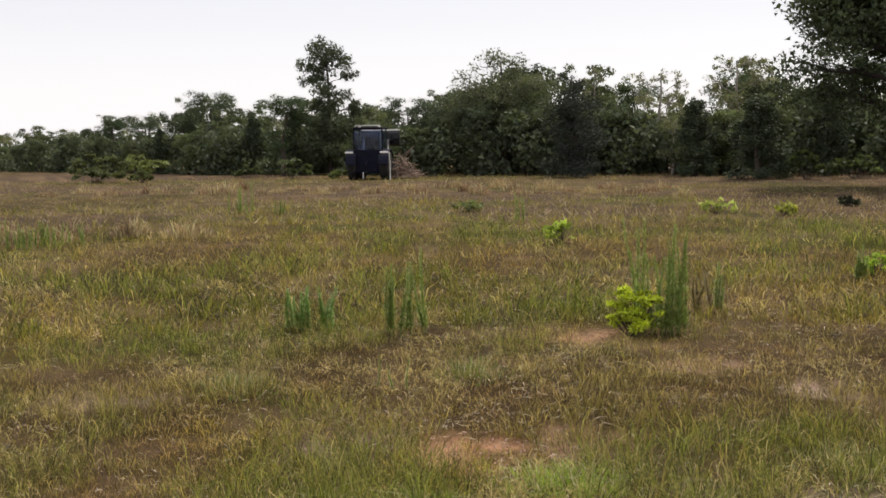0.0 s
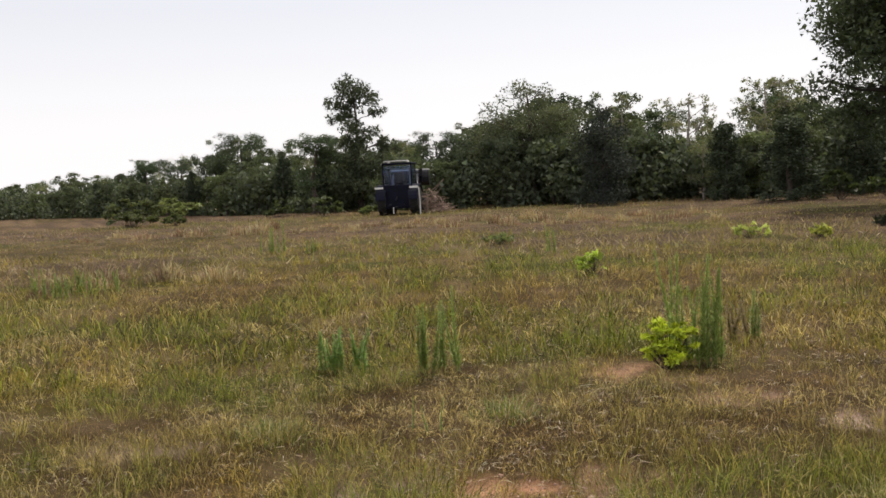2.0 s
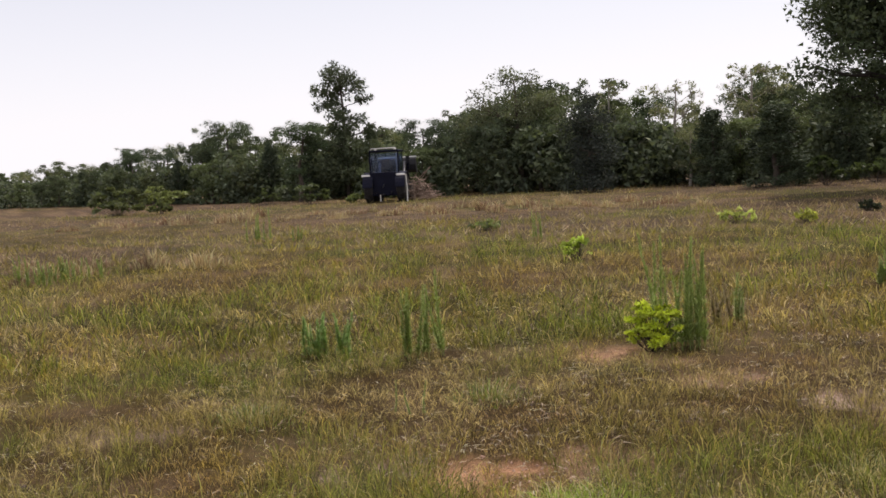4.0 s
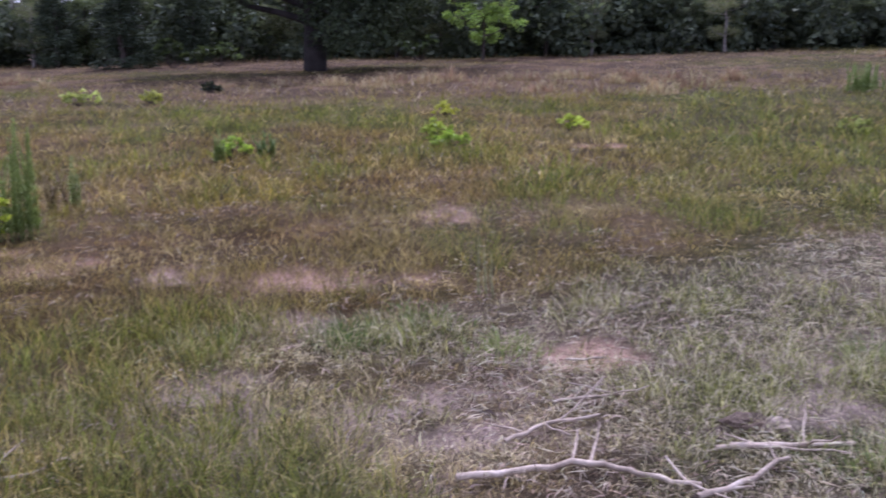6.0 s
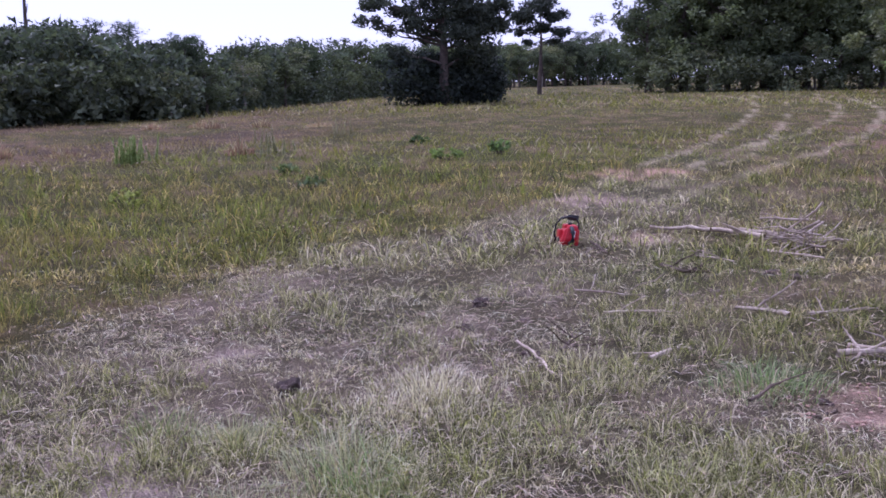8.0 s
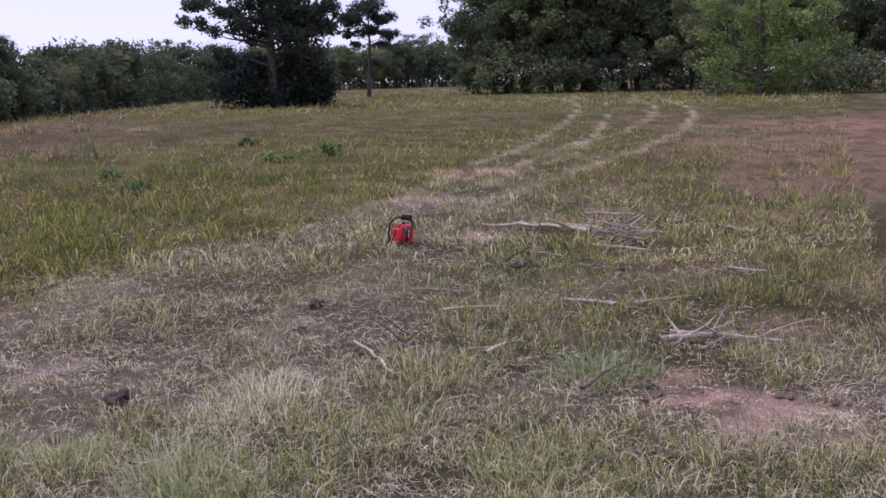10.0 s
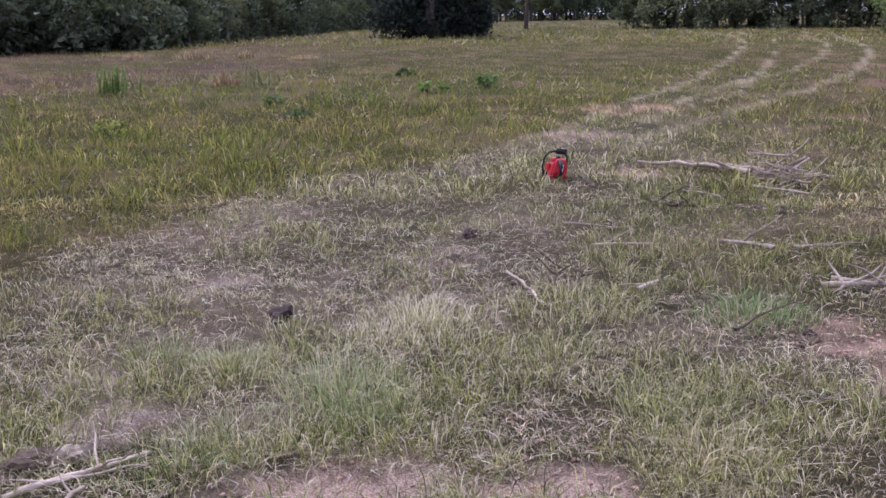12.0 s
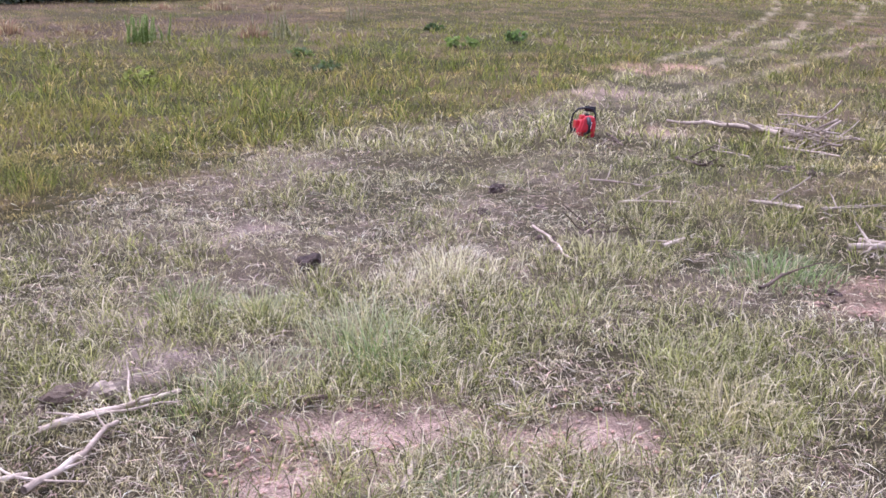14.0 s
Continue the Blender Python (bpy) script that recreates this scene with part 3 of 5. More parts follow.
face(crown_tree("oak_tree", 16, (0.2, 6.2, -0.2), [(-0.9, 6.2, 1.1, 0.7), (0.5, 6.2, 1.0, 0.6), (-1.9, 4.7, 1.2, 0.9), (0.1, 4.7, 1.7, 1.0), (1.9, 4.9, 1.2, 0.75), (-2.6, 3.3, 1.3, 1.0), (-0.2, 3.0, 1.8, 1.1), (2.3, 3.0, 1.4, 1.1), (-1.4, 1.4, 1.7, 0.9), (1.4, 1.3, 1.7, 0.9)], 15000, 0.065, (0.115, 0.125, 0.078), "broad round-topped oak at the edge of the woods", airy=0.4), 3.6, 56)
face(crown_tree("cedar_tree", 32, (0.16, 4.6, 0.0), [(0, 4.5, 0.62, 0.62), (0.1, 3.7, 1.0, 0.75), (-0.1, 2.8, 1.15, 0.8), (0.1, 1.9, 1.2, 0.8), (-0.1, 1.0, 1.25, 0.8), (0.1, 0.4, 1.3, 0.5), (-0.5, 3.4, 0.6, 0.7), (0.5, 2.4, 0.8, 0.8)], 11000, 0.06, (0.03, 0.036, 0.034), "dense dark cedar at the edge of the woods beside pale oaks", needle=True, airy=0.1, depth=1.0), 7.5, 50)
PALE_LEAF = (0.16, 0.165, 0.105)
face(crown_tree("oak_tree", 18, (0.1, 5.6, 0.2), [(0.1, 5.6, 0.5, 0.35), (-0.5, 5.1, 0.5, 0.3), (0.6, 5.2, 0.35, 0.3), (0.1, 4.5, 0.8, 0.5), (0, 3.4, 1.0, 0.8), (0, 2.0, 1.2, 0.9)], 2300, 0.065, PALE_LEAF, "small half-bare oak with broken top twigs", PALE_BARK, airy=0.7), 8.5, 57)
face(crown_tree("oak_tree", 19, (0.15, 5.2, 0.3), [(-1.0, 5.0, 0.7, 0.45), (0.3, 5.3, 0.8, 0.45), (1.2, 4.9, 0.7, 0.45), (-0.6, 4.0, 1.0, 0.6), (0.9, 3.9, 1.0, 0.7), (-1.2, 2.6, 1.2, 0.9), (0.8, 2.4, 1.3, 0.9), (0, 1.1, 1.6, 0.8)], 4600, 0.065, PALE_LEAF, "pale thin-leaved oak with grey limbs in the woods", PALE_BARK, airy=0.65), 12.0, 56)
face(crown_tree("oak_tree", 20, (0.15, 5.8, -0.3), [(-0.8, 5.6, 0.8, 0.5), (0.4, 5.8, 0.8, 0.5), (-1.3, 4.7, 0.7, 0.5), (0.9, 4.8, 1.0, 0.6), (-0.5, 3.6, 1.2, 0.8), (0.9, 3.0, 1.2, 0.9), (-0.6, 1.8, 1.4, 0.9)], 4600, 0.065, PALE_LEAF, "pale thin-leaved oak with grey limbs beside a great dark tree", PALE_BARK, airy=0.65), 16.6, 55)

# big spreading tree with its shade on the field
gb = random.Random(61)
big_crown = [(-5.3, 5.9, 0.6, 0.35), (-4.5, 5.2, 0.9, 0.5), (-3.9, 6.0, 0.9, 0.45), (-5.0, 4.3, 1.0, 0.6), (-3.2, 6.9, 1.0, 0.5), (-3.3, 8.2, 1.1, 0.5), (-2.3, 7.4, 1.4, 0.6), (-4.3, 6.5, 1.2, 0.7), (-3.6, 5.0, 1.4, 0.9), (-2.4, 5.8, 1.5, 0.9), (-4.2, 3.3, 1.3, 0.9), (-2.5, 3.4, 1.5, 1.0), (-1.2, 7.0, 1.5, 0.9), (-3.0, 7.7, 1.5, 0.7)]
for k in range(34):
    ang, reach = 2.4 * k, 1.2 + 4.6 * ((k * 0.618) % 1) ** 0.7
    big_crown.append((math.cos(ang) * reach, 1.9 + 8.0 * ((k * 0.382 + 0.2) % 1) * (1.15 - 0.06 * reach), gb.uniform(1.3, 2.0), gb.uniform(0.7, 1.2)))
face(crown_tree("spreading_oak", 41, (0.44, 9.5, 0.3), big_crown, 76000, 0.08, (0.045, 0.058, 0.036), "big dark spreading oak shading the field edge", SHADED_BARK, airy=0.1, depth=1.6), 27.7, 37.5)
# tree on its own in the brush clump
face(crown_tree("spreading_pine", 42, (0.42, 9.3, 0.3), [(-5.1, 6.1, 1.1, 0.5), (-4.0, 5.5, 1.1, 0.4), (-4.2, 7.3, 1.3, 0.6), (-2.6, 6.6, 1.2, 0.55), (-2.2, 8.4, 1.6, 0.8), (-0.4, 7.4, 1.4, 0.8), (0.4, 9.4, 2.0, 0.8), (1.7, 6.6, 1.5, 1.0), (2.8, 8.2, 1.5, 0.8), (4.3, 6.8, 1.2, 0.7), (3.6, 5.3, 1.3, 0.8), (1.2, 5.0, 1.5, 0.9), (-1.2, 4.9, 1.1, 0.6), (2.2, 3.7, 1.7, 0.9), (-2.9, 3.8, 1.0, 0.6), (2.6, 6.0, 1.6, 1.1), (0.5, 6.2, 1.6, 1.0), (-1.7, 5.8, 1.3, 0.7)], 22000, 0.13, (0.05, 0.06, 0.048), "dark broad old tree growing out of a brush clump", airy=0.2), 74.2, 73.5)
face(crown_tree("pine_tree", 43, (0.26, 9.4, 0.2), [(0, 9.6, 1.9, 0.8), (-1.5, 8.3, 1.4, 0.7), (1.6, 8.4, 1.5, 0.7), (-2.2, 6.9, 1.0, 0.45), (2.3, 6.7, 1.2, 0.45), (0.1, 7.2, 1.2, 0.6), (1.6, 5.8, 0.9, 0.35), (-1.2, 5.7, 0.8, 0.35)], 9000, 0.16, (0.05, 0.06, 0.048), "single dark parasol-shaped tree far out in the field", needle=True, airy=0.15), 79.65, 112)
face(crown_tree("bare_oak", 44, (0.3, 13.0, 0.3), [(0, 13.4, 1.8, 1.2), (-1.8, 12.0, 1.3, 1.2), (1.8, 11.8, 1.3, 1.2), (0, 10.4, 1.8, 1.2), (0, 8, 2.4, 1.4)], 1500, 0.16, (0.3, 0.29, 0.24), "pale half-bare tree behind the far field", PALE_BARK, airy=0.75), 83.2, 270)
face(crown_tree("field_oak", 45, (0.3, 9.0, 0.2), [(-3.0, 6.2, 1.5, 1.1), (-3.4, 4.2, 1.4, 1.0), (-2.6, 2.2, 1.6, 1.0), (-1.0, 7.8, 1.7, 1.1), (-0.6, 5.4, 1.9, 1.2), (-0.4, 3.0, 2.0, 1.2), (1.6, 7.4, 1.8, 1.1), (1.8, 5.0, 1.9, 1.2), (2.4, 2.6, 2.0, 1.2), (3.8, 5.6, 1.6, 1.2), (4.2, 3.4, 1.6, 1.1), (0.3, 1.0, 2.6, 0.8)], 19000, 0.095, (0.18, 0.24, 0.08), "sunlit bright green oak with low branches", airy=0.4), 100.9, 74)
face(crown_tree("young_oak", 46, (0.07, 3.4, 0.2), [(0, 3.2, 0.7, 0.4), (-0.8, 2.7, 0.7, 0.4), (0.9, 2.3, 0.8, 0.4), (-0.9, 1.8, 0.7, 0.4), (0.2, 1.9, 0.9, 0.5), (1.5, 1.6, 0.6, 0.35), (0.3, 1.1, 0.9, 0.4)], 3400, 0.065, (0.2, 0.28, 0.075), "sunlit yellow-green young oak before dark woods", airy=0.5), 37.0, 44.5)


def build_far_groves():
    g = random.Random(9)
    # tall grove by the bend of the tracks
    for k in range(26):
        az = 85.6 + 13.5 * k / 25 + g.uniform(-0.3, 0.3)
        d = (112 if k % 2 else 124) + g.uniform(-3, 6)
        root = (oaks[2], oaks[0], pines[0], oaks[4])[k % 4]
        h = g.uniform(12.5, 16.0) if az > 86.6 else g.uniform(9.5, 11.5)
        plant(root, az, d, h, g.uniform(0, 360), h / 8.0 * 1.05)
    for k in range(12):
        az = 85.5 + 1.1 * k
        plant(oaks[k % 5], az, 107 + g.uniform(-2, 2), g.uniform(3.5, 5.5), g.uniform(0, 360), 0.75)
    for k in range(22):
        az = 98.5 + 14 * ((k * 0.618) % 1)
        d = 84 + 22 * ((k * 0.382) % 1)
        plant((oaks[1], oaks[4], oaks[0], pines[1])[k % 4], az, d, g.uniform(7.5, 11.5), g.uniform(0, 360), g.uniform(1.0, 1.35))
    # woods on the far side of the field
    for k in range(20):
        az = 74 + 12.5 * k / 19
        plant(oaks[k % 5], az, 275 + g.uniform(-12, 12), g.uniform(10.5, 12.8), g.uniform(0, 360), 1.9)


build_far_groves()


def build_thicket():
    """Low growth that fills the foot of the woods."""
    g = np.random.default_rng(51)
    for name, label, lo, hi, n, back, col in (
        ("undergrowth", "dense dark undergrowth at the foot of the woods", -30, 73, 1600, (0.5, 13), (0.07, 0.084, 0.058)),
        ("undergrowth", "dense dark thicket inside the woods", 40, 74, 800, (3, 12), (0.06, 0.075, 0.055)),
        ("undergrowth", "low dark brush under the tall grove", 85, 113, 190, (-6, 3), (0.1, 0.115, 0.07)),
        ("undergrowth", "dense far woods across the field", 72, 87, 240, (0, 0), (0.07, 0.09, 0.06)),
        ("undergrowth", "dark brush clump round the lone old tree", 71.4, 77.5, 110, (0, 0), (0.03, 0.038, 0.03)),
    ):
        az = g.uniform(lo, hi, n)
        d = np.interp(az, EDGE_AZ, EDGE_D) + g.uniform(*back, n) ** 1.0
        if lo == 85:
            d = np.where(az < 98, 107.0, 80.0) + g.uniform(-5, 5, n)
        if lo == 71.4:
            d = 70 + (az - 71.4) * 0.8 + g.uniform(0, 5, n)
        el = np.interp(az, SKY_AZ, SKY_EL)
        tall = (d * np.tan(np.radians(el)) + 1.6) * (0.88 if lo == 40 else 0.52)
        if lo > 70:
            tall = np.full(n, 3.3)
        if lo == 72:
            d = 262 + g.uniform(0, 14, n)
            tall = np.full(n, 9.0)
        z = g.random(n) ** (0.9 if lo == 71.4 else 1.1) * tall
        x, y = d * np.sin(np.radians(az)), d * np.cos(np.radians(az))
        c = np.stack([x, y, z], 1)
        r = g.uniform(0.6, 1.25, n) * (0.6 + 0.4 * d / 50)
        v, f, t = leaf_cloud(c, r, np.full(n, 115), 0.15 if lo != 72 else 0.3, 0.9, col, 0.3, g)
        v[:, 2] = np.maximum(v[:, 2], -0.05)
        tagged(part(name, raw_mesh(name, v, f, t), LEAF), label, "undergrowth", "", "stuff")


build_thicket()


# ---- grass ----
def blades(name, label, n, r0, r1, a0, a1, tall, wide, seed, two, power=1.0, dry=0.3):
    """Grass blades over a sector of the field, one bent strip each."""
    g = np.random.default_rng(seed)
    r = r0 * (r1 / r0) ** (g.random(n) ** power)
    a = np.radians(g.uniform(a0, a1, n))
    x, y = r * np.sin(a), r * np.cos(a)
    clump = fbm(x, y, 0.28, seed + 5, 2)
    keepers = 0.25 + 1.3 * smooth(0.35, 0.65, clump)
    b, _ = bareness(x, y)
    tr = tracks(x, y)
    vg = verge(x, y)
    keep = g.random(n) < keepers * (1 - 0.93 * np.clip(b * 1.15, 0, 1)) * (1 - 0.25 * vg)
    x, y, clump, tr, vg, r = x[keep], y[keep], clump[keep], tr[keep], vg[keep], r[keep]
    n = len(x)
    z = ground_height(x, y) - 0.01
    h = tall * (0.4 + 0.9 * g.random(n)) * (0.55 + 0.95 * smooth(0.4, 0.7, clump)) * (1 - np.maximum(0.5 * vg, 0.8 * tr)) * (0.7 + 0.6 * fbm(x, y, 3.0, 88)) * (1 - 0.55 * smooth(29, 33, r) * (1 - smooth(44, 47, r)))
    w = wide * (0.6 + 0.8 * g.random(n))
    isdry = g.random(n) < dry + 0.28 * vg + 0.25 * tr
    lay = np.where(isdry, g.uniform(0.5, 2.2, n), g.uniform(0.1, 0.9, n))
    d = g.uniform(0, 2 * np.pi, n)
    dx, dy = np.cos(d), np.sin(d)
    f = g.uniform(0, np.pi, n)
    wx, wy = np.cos(f) * w / 2, np.sin(f) * w / 2
    hl = h / np.sqrt(1 + lay ** 2 * 0.5)
    c = sward(x, y) * (0.4 + 0.95 * g.random(n))[:, None]
    straw = np.array((0.6, 0.51, 0.34)) * (0.4 + 0.9 * g.random(n))[:, None]
    green = np.array((0.15, 0.2, 0.05)) * (0.6 + 0.8 * g.random(n))[:, None]
    c = np.where(isdry[:, None], (0.35 if two else 0.6) * c + (0.65 if two else 0.4) * straw, (0.65 if two else 0.85) * c + (0.35 if two else 0.15) * green)
    P = np.stack([x, y, z], 1)
    W = np.stack([wx, wy, np.zeros(n)], 1)
    lean = np.stack([dx * lay, dy * lay, np.ones(n)], 1) * hl[:, None]
    tip = P + lean * np.array((1, 1, 0.85))
    if two:
        mid = P + np.stack([dx * lay * 0.35, dy * lay * 0.35, np.full(n, 0.62)], 1) * hl[:, None]
        v = np.stack([P - W, P + W, mid + W * 0.8, mid - W * 0.8, tip + W * 0.12, tip - W * 0.12], 1)
        k = np.arange(n)[:, None] * 6
        faces = np.concatenate([k + np.array([[0, 1, 2, 3]]), k + np.array([[3, 2, 4, 5]])])
        t = np.repeat(c, 6, 0)
    else:
        v = np.stack([P - W, P + W, tip + W * 0.25, tip - W * 0.25], 1)
        faces = np.arange(n)[:, None] * 4 + np.array([[0, 1, 2, 3]])
        t = np.repeat(c, 4, 0)
    tagged(part(name, raw_mesh(name, v.reshape(-1, 3), faces, t), BLADE), label, "grass", "", "stuff")


def clumps(name, label, n, per, r0, r1, a0, a1, tall, spread, wide, seed):
    """Grass in small tussocks: blades fan out from one foot, each tussock of its own colour and state."""
    g = np.random.default_rng(seed)
    r = r0 * (r1 / r0) ** g.random(n)
    a = np.radians(g.uniform(a0, a1, n))
    x, y = r * np.sin(a), r * np.cos(a)
    b, red = bareness(x, y)
    vg, tr = verge(x, y), tracks(x, y)
    dens = fbm(x, y, 0.55, seed + 9, 3)
    keep = g.random(n) < (0.66 + 0.6 * smooth(0.36, 0.6, dens)) * (1 - np.where(red < 0.2, 0.6, 0.93) * np.where(vg > 0.3, smooth(0.12, 0.5, b), smooth(0.2, 0.85, b)))
    x, y, vg, tr, dens = x[keep], y[keep], vg[keep], tr[keep], dens[keep]
    n = len(x)
    # state of each tussock: green, yellowing, straw or grey-mauve thatch
    lively = fbm(x, y, 0.6, 131, 3) + 0.24 * (g.random(n) - 0.5)
    pale = fbm(x, y, 0.75, 137, 3) + 0.22 * (g.random(n) - 0.5)
    col = sward(x, y)
    green = np.array((0.135, 0.165, 0.026)) * (1 - vg)[:, None] + np.array((0.2, 0.215, 0.06)) * vg[:, None]
    gold = np.array((0.42, 0.3, 0.09)) * (1 - vg)[:, None] + np.array((0.44, 0.4, 0.18)) * vg[:, None]
    white = np.array((0.52, 0.4, 0.18)) * (1 - vg)[:, None] + np.array((0.66, 0.58, 0.41)) * vg[:, None]
    mauve = np.array((0.3, 0.19, 0.1)) * (1 - vg)[:, None] + np.array((0.33, 0.24, 0.18)) * vg[:, None]
    brown = smooth(0.5, 0.62, fbm(x, y, 1.9, 151, 4)) * (1 - vg)
    wg = smooth(0.47, 0.55, lively) * (1 - 0.45 * brown)
    wp = smooth(0.52, 0.62, pale) * (1 - wg)
    wm = smooth(0.46, 0.34, pale) * (1 - wg) * (0.7 + 0.2 * vg)
    col = col * (0.9 - 0.1 * vg)[:, None]
    col = col + (green - col) * (0.8 * wg)[:, None]
    col = col + (white - col) * (0.8 * wp)[:, None]
    col = col + (mauve - col) * wm[:, None]
    col = col + (gold - col) * (0.6 * (g.random(n) < 0.1))[:, None]
    col = col * (0.7 + 0.6 * g.random(n))[:, None]
    size = (0.5 + 0.8 * g.random(n)) * (0.62 + 0.95 * wg + 0.2 * wp - 0.25 * wm) * (1 - 0.28 * vg) * (1 - 0.6 * tr)
    flat = 0.6 + 0.8 * g.random(n) + 0.6 * wp + 0.5 * wm + 0.25 * vg
    ci = np.repeat(np.arange(n), per)
    m = len(ci)
    d = g.uniform(0, 2 * np.pi, m)
    q = np.sqrt(g.random(m)) * spread * (0.5 + 0.8 * g.random(m))
    px, py = x[ci] + np.cos(d) * q, y[ci] + np.sin(d) * q
    pz = ground_height(px, py) - 0.008
    h = tall * size[ci] * (0.3 + 0.95 * g.random(m))
    e = d + g.normal(0, 0.9, m)
    ly = np.abs(g.normal(0, 1, m)) * 0.5 * flat[ci] + 0.45 * flat[ci]
    hz = h / np.sqrt(1 + ly ** 2)
    f = g.uniform(0, np.pi, m)
    w = wide * (0.5 + 0.8 * g.random(m))
    W = np.stack([np.cos(f), np.sin(f), np.zeros(m)], 1) * (w / 2)[:, None]
    P = np.stack([px, py, pz], 1)
    D = np.stack([np.cos(e), np.sin(e), np.zeros(m)], 1) * ly[:, None]
    mid = P + (D * 0.33 + np.array((0, 0, 0.65))) * hz[:, None]
    tip = P + (D + np.array((0, 0, 1.0)) * (1.05 - 0.25 * np.minimum(ly, 2.5))[:, None]) * hz[:, None]
    c = col[ci] * (0.14 + 1.8 * g.random(m) ** 1.4)[:, None]
    odd = g.random(m)[:, None]
    c = np.where(odd < (0.08 + 0.17 * vg[ci])[:, None], white[ci] * (0.6 + 0.7 * g.random(m))[:, None], c)
    v = np.stack([P, mid + W, tip, mid - W], 1)
    k = np.arange(m)[:, None] * 4
    faces = np.concatenate([k + np.array([[0, 1, 3]]), k + np.array([[3, 1, 2]])])
    tagged(part(name, raw_mesh(name, v.reshape(-1, 3), faces, np.repeat(np.clip(c, 0.01, 0.9), 4, 0)), BLADE), label, "grass", "", "stuff")


clumps("grass", "tussocks of short mown grass and dry straw near by", 28000, 16, 2.3, 9.5, -31, 106, 0.14, 0.055, 0.0036, 61)
clumps("grass", "short mown grass and dry straw of the clearing", 2600, 7, 0.5, 7.0, 106, 329, 0.12, 0.05, 0.006, 67)
clumps("grass", "short mown grass at the edge of the litter", 2600, 11, 0.4, 2.4, -31, 106, 0.115, 0.05, 0.005, 68)
clumps("grass", "tussocks of meadow grass and dry stems", 10000, 11, 9.2, 20.0, -30, 105, 0.19, 0.09, 0.01, 66)
blades("grass", "yellow-green meadow grass with dry stems", 60000, 9.0, 22.0, -30, 105, 0.15, 0.011, 62, False, 0.95, 0.16)
blades("grass", "tall olive and mauve-brown grass", 76000, 21.0, 58.0, -30, 105, 0.15, 0.03, 63, False, 0.9, 0.26)
blades("grass", "pale far grass across the field", 19000, 56.0, 190.0, 58, 105, 0.25, 0.09, 64, False, 1.0, 0.4)


def laid_straw(n, seed):
    """Loose dry stems lying tangled over the grass."""
    g = np.random.default_rng(seed)
    r = 2.4 * (13.0 / 2.4) ** g.random(n)
    a = np.radians(g.uniform(-30, 105, n))
    x, y = r * np.sin(a), r * np.cos(a)
    vg = verge(x, y)
    b, _ = bareness(x, y)
    keep = g.random(n) < (0.25 + 0.75 * vg) * (0.35 + 1.1 * smooth(0.42, 0.66, fbm(x, y, 0.8, 19, 3))) * (1 - 0.5 * b)
    x, y, r = x[keep], y[keep], r[keep]
    n = len(x)
    L = g.uniform(0.025, 0.13, n) * (0.8 + 0.05 * r)
    d = g.uniform(0, 2 * np.pi, n)
    D = np.stack([np.cos(d), np.sin(d), np.zeros(n)], 1)
    S = np.stack([-np.sin(d), np.cos(d), np.zeros(n)], 1)
    z0 = ground_height(x, y) + g.uniform(0.004, 0.045, n)
    P = np.stack([x, y, z0], 1)
    rise = np.array((0, 0, 1.0)) * (L * g.uniform(-0.15, 0.45, n))[:, None]
    bend = S * (L * g.normal(0, 0.14, n))[:, None]
    w = S * (g.uniform(0.0009, 0.0019, n) * (0.6 + 0.13 * r))[:, None] + np.array((0, 0, 0.0005))
    A, M, B = P - D * L[:, None] / 2, P + bend + rise * 0.6, P + D * L[:, None] / 2 + rise * 0.3
    v = np.stack([A, M + w, B, M - w], 1)
    k = np.arange(n)[:, None] * 4
    faces = np.concatenate([k + np.array([[0, 1, 3]]), k + np.array([[3, 1, 2]])])
    tone = np.where(g.random((n, 1)) < 0.45, np.array((0.34, 0.25, 0.2)), np.array((0.68, 0.58, 0.43)))
    c = tone * (0.4 + 0.75 * g.random(n))[:, None] * (1 + g.normal(0, 0.06, (n, 3)))
    tagged(part("straw", raw_mesh("straw", v.reshape(-1, 3), faces, np.repeat(np.clip(c, 0.02, 0.9), 4, 0)), BLADE), "loose bleached straw lying on the field", "straw", "", "stuff")


laid_straw(150000, 65)


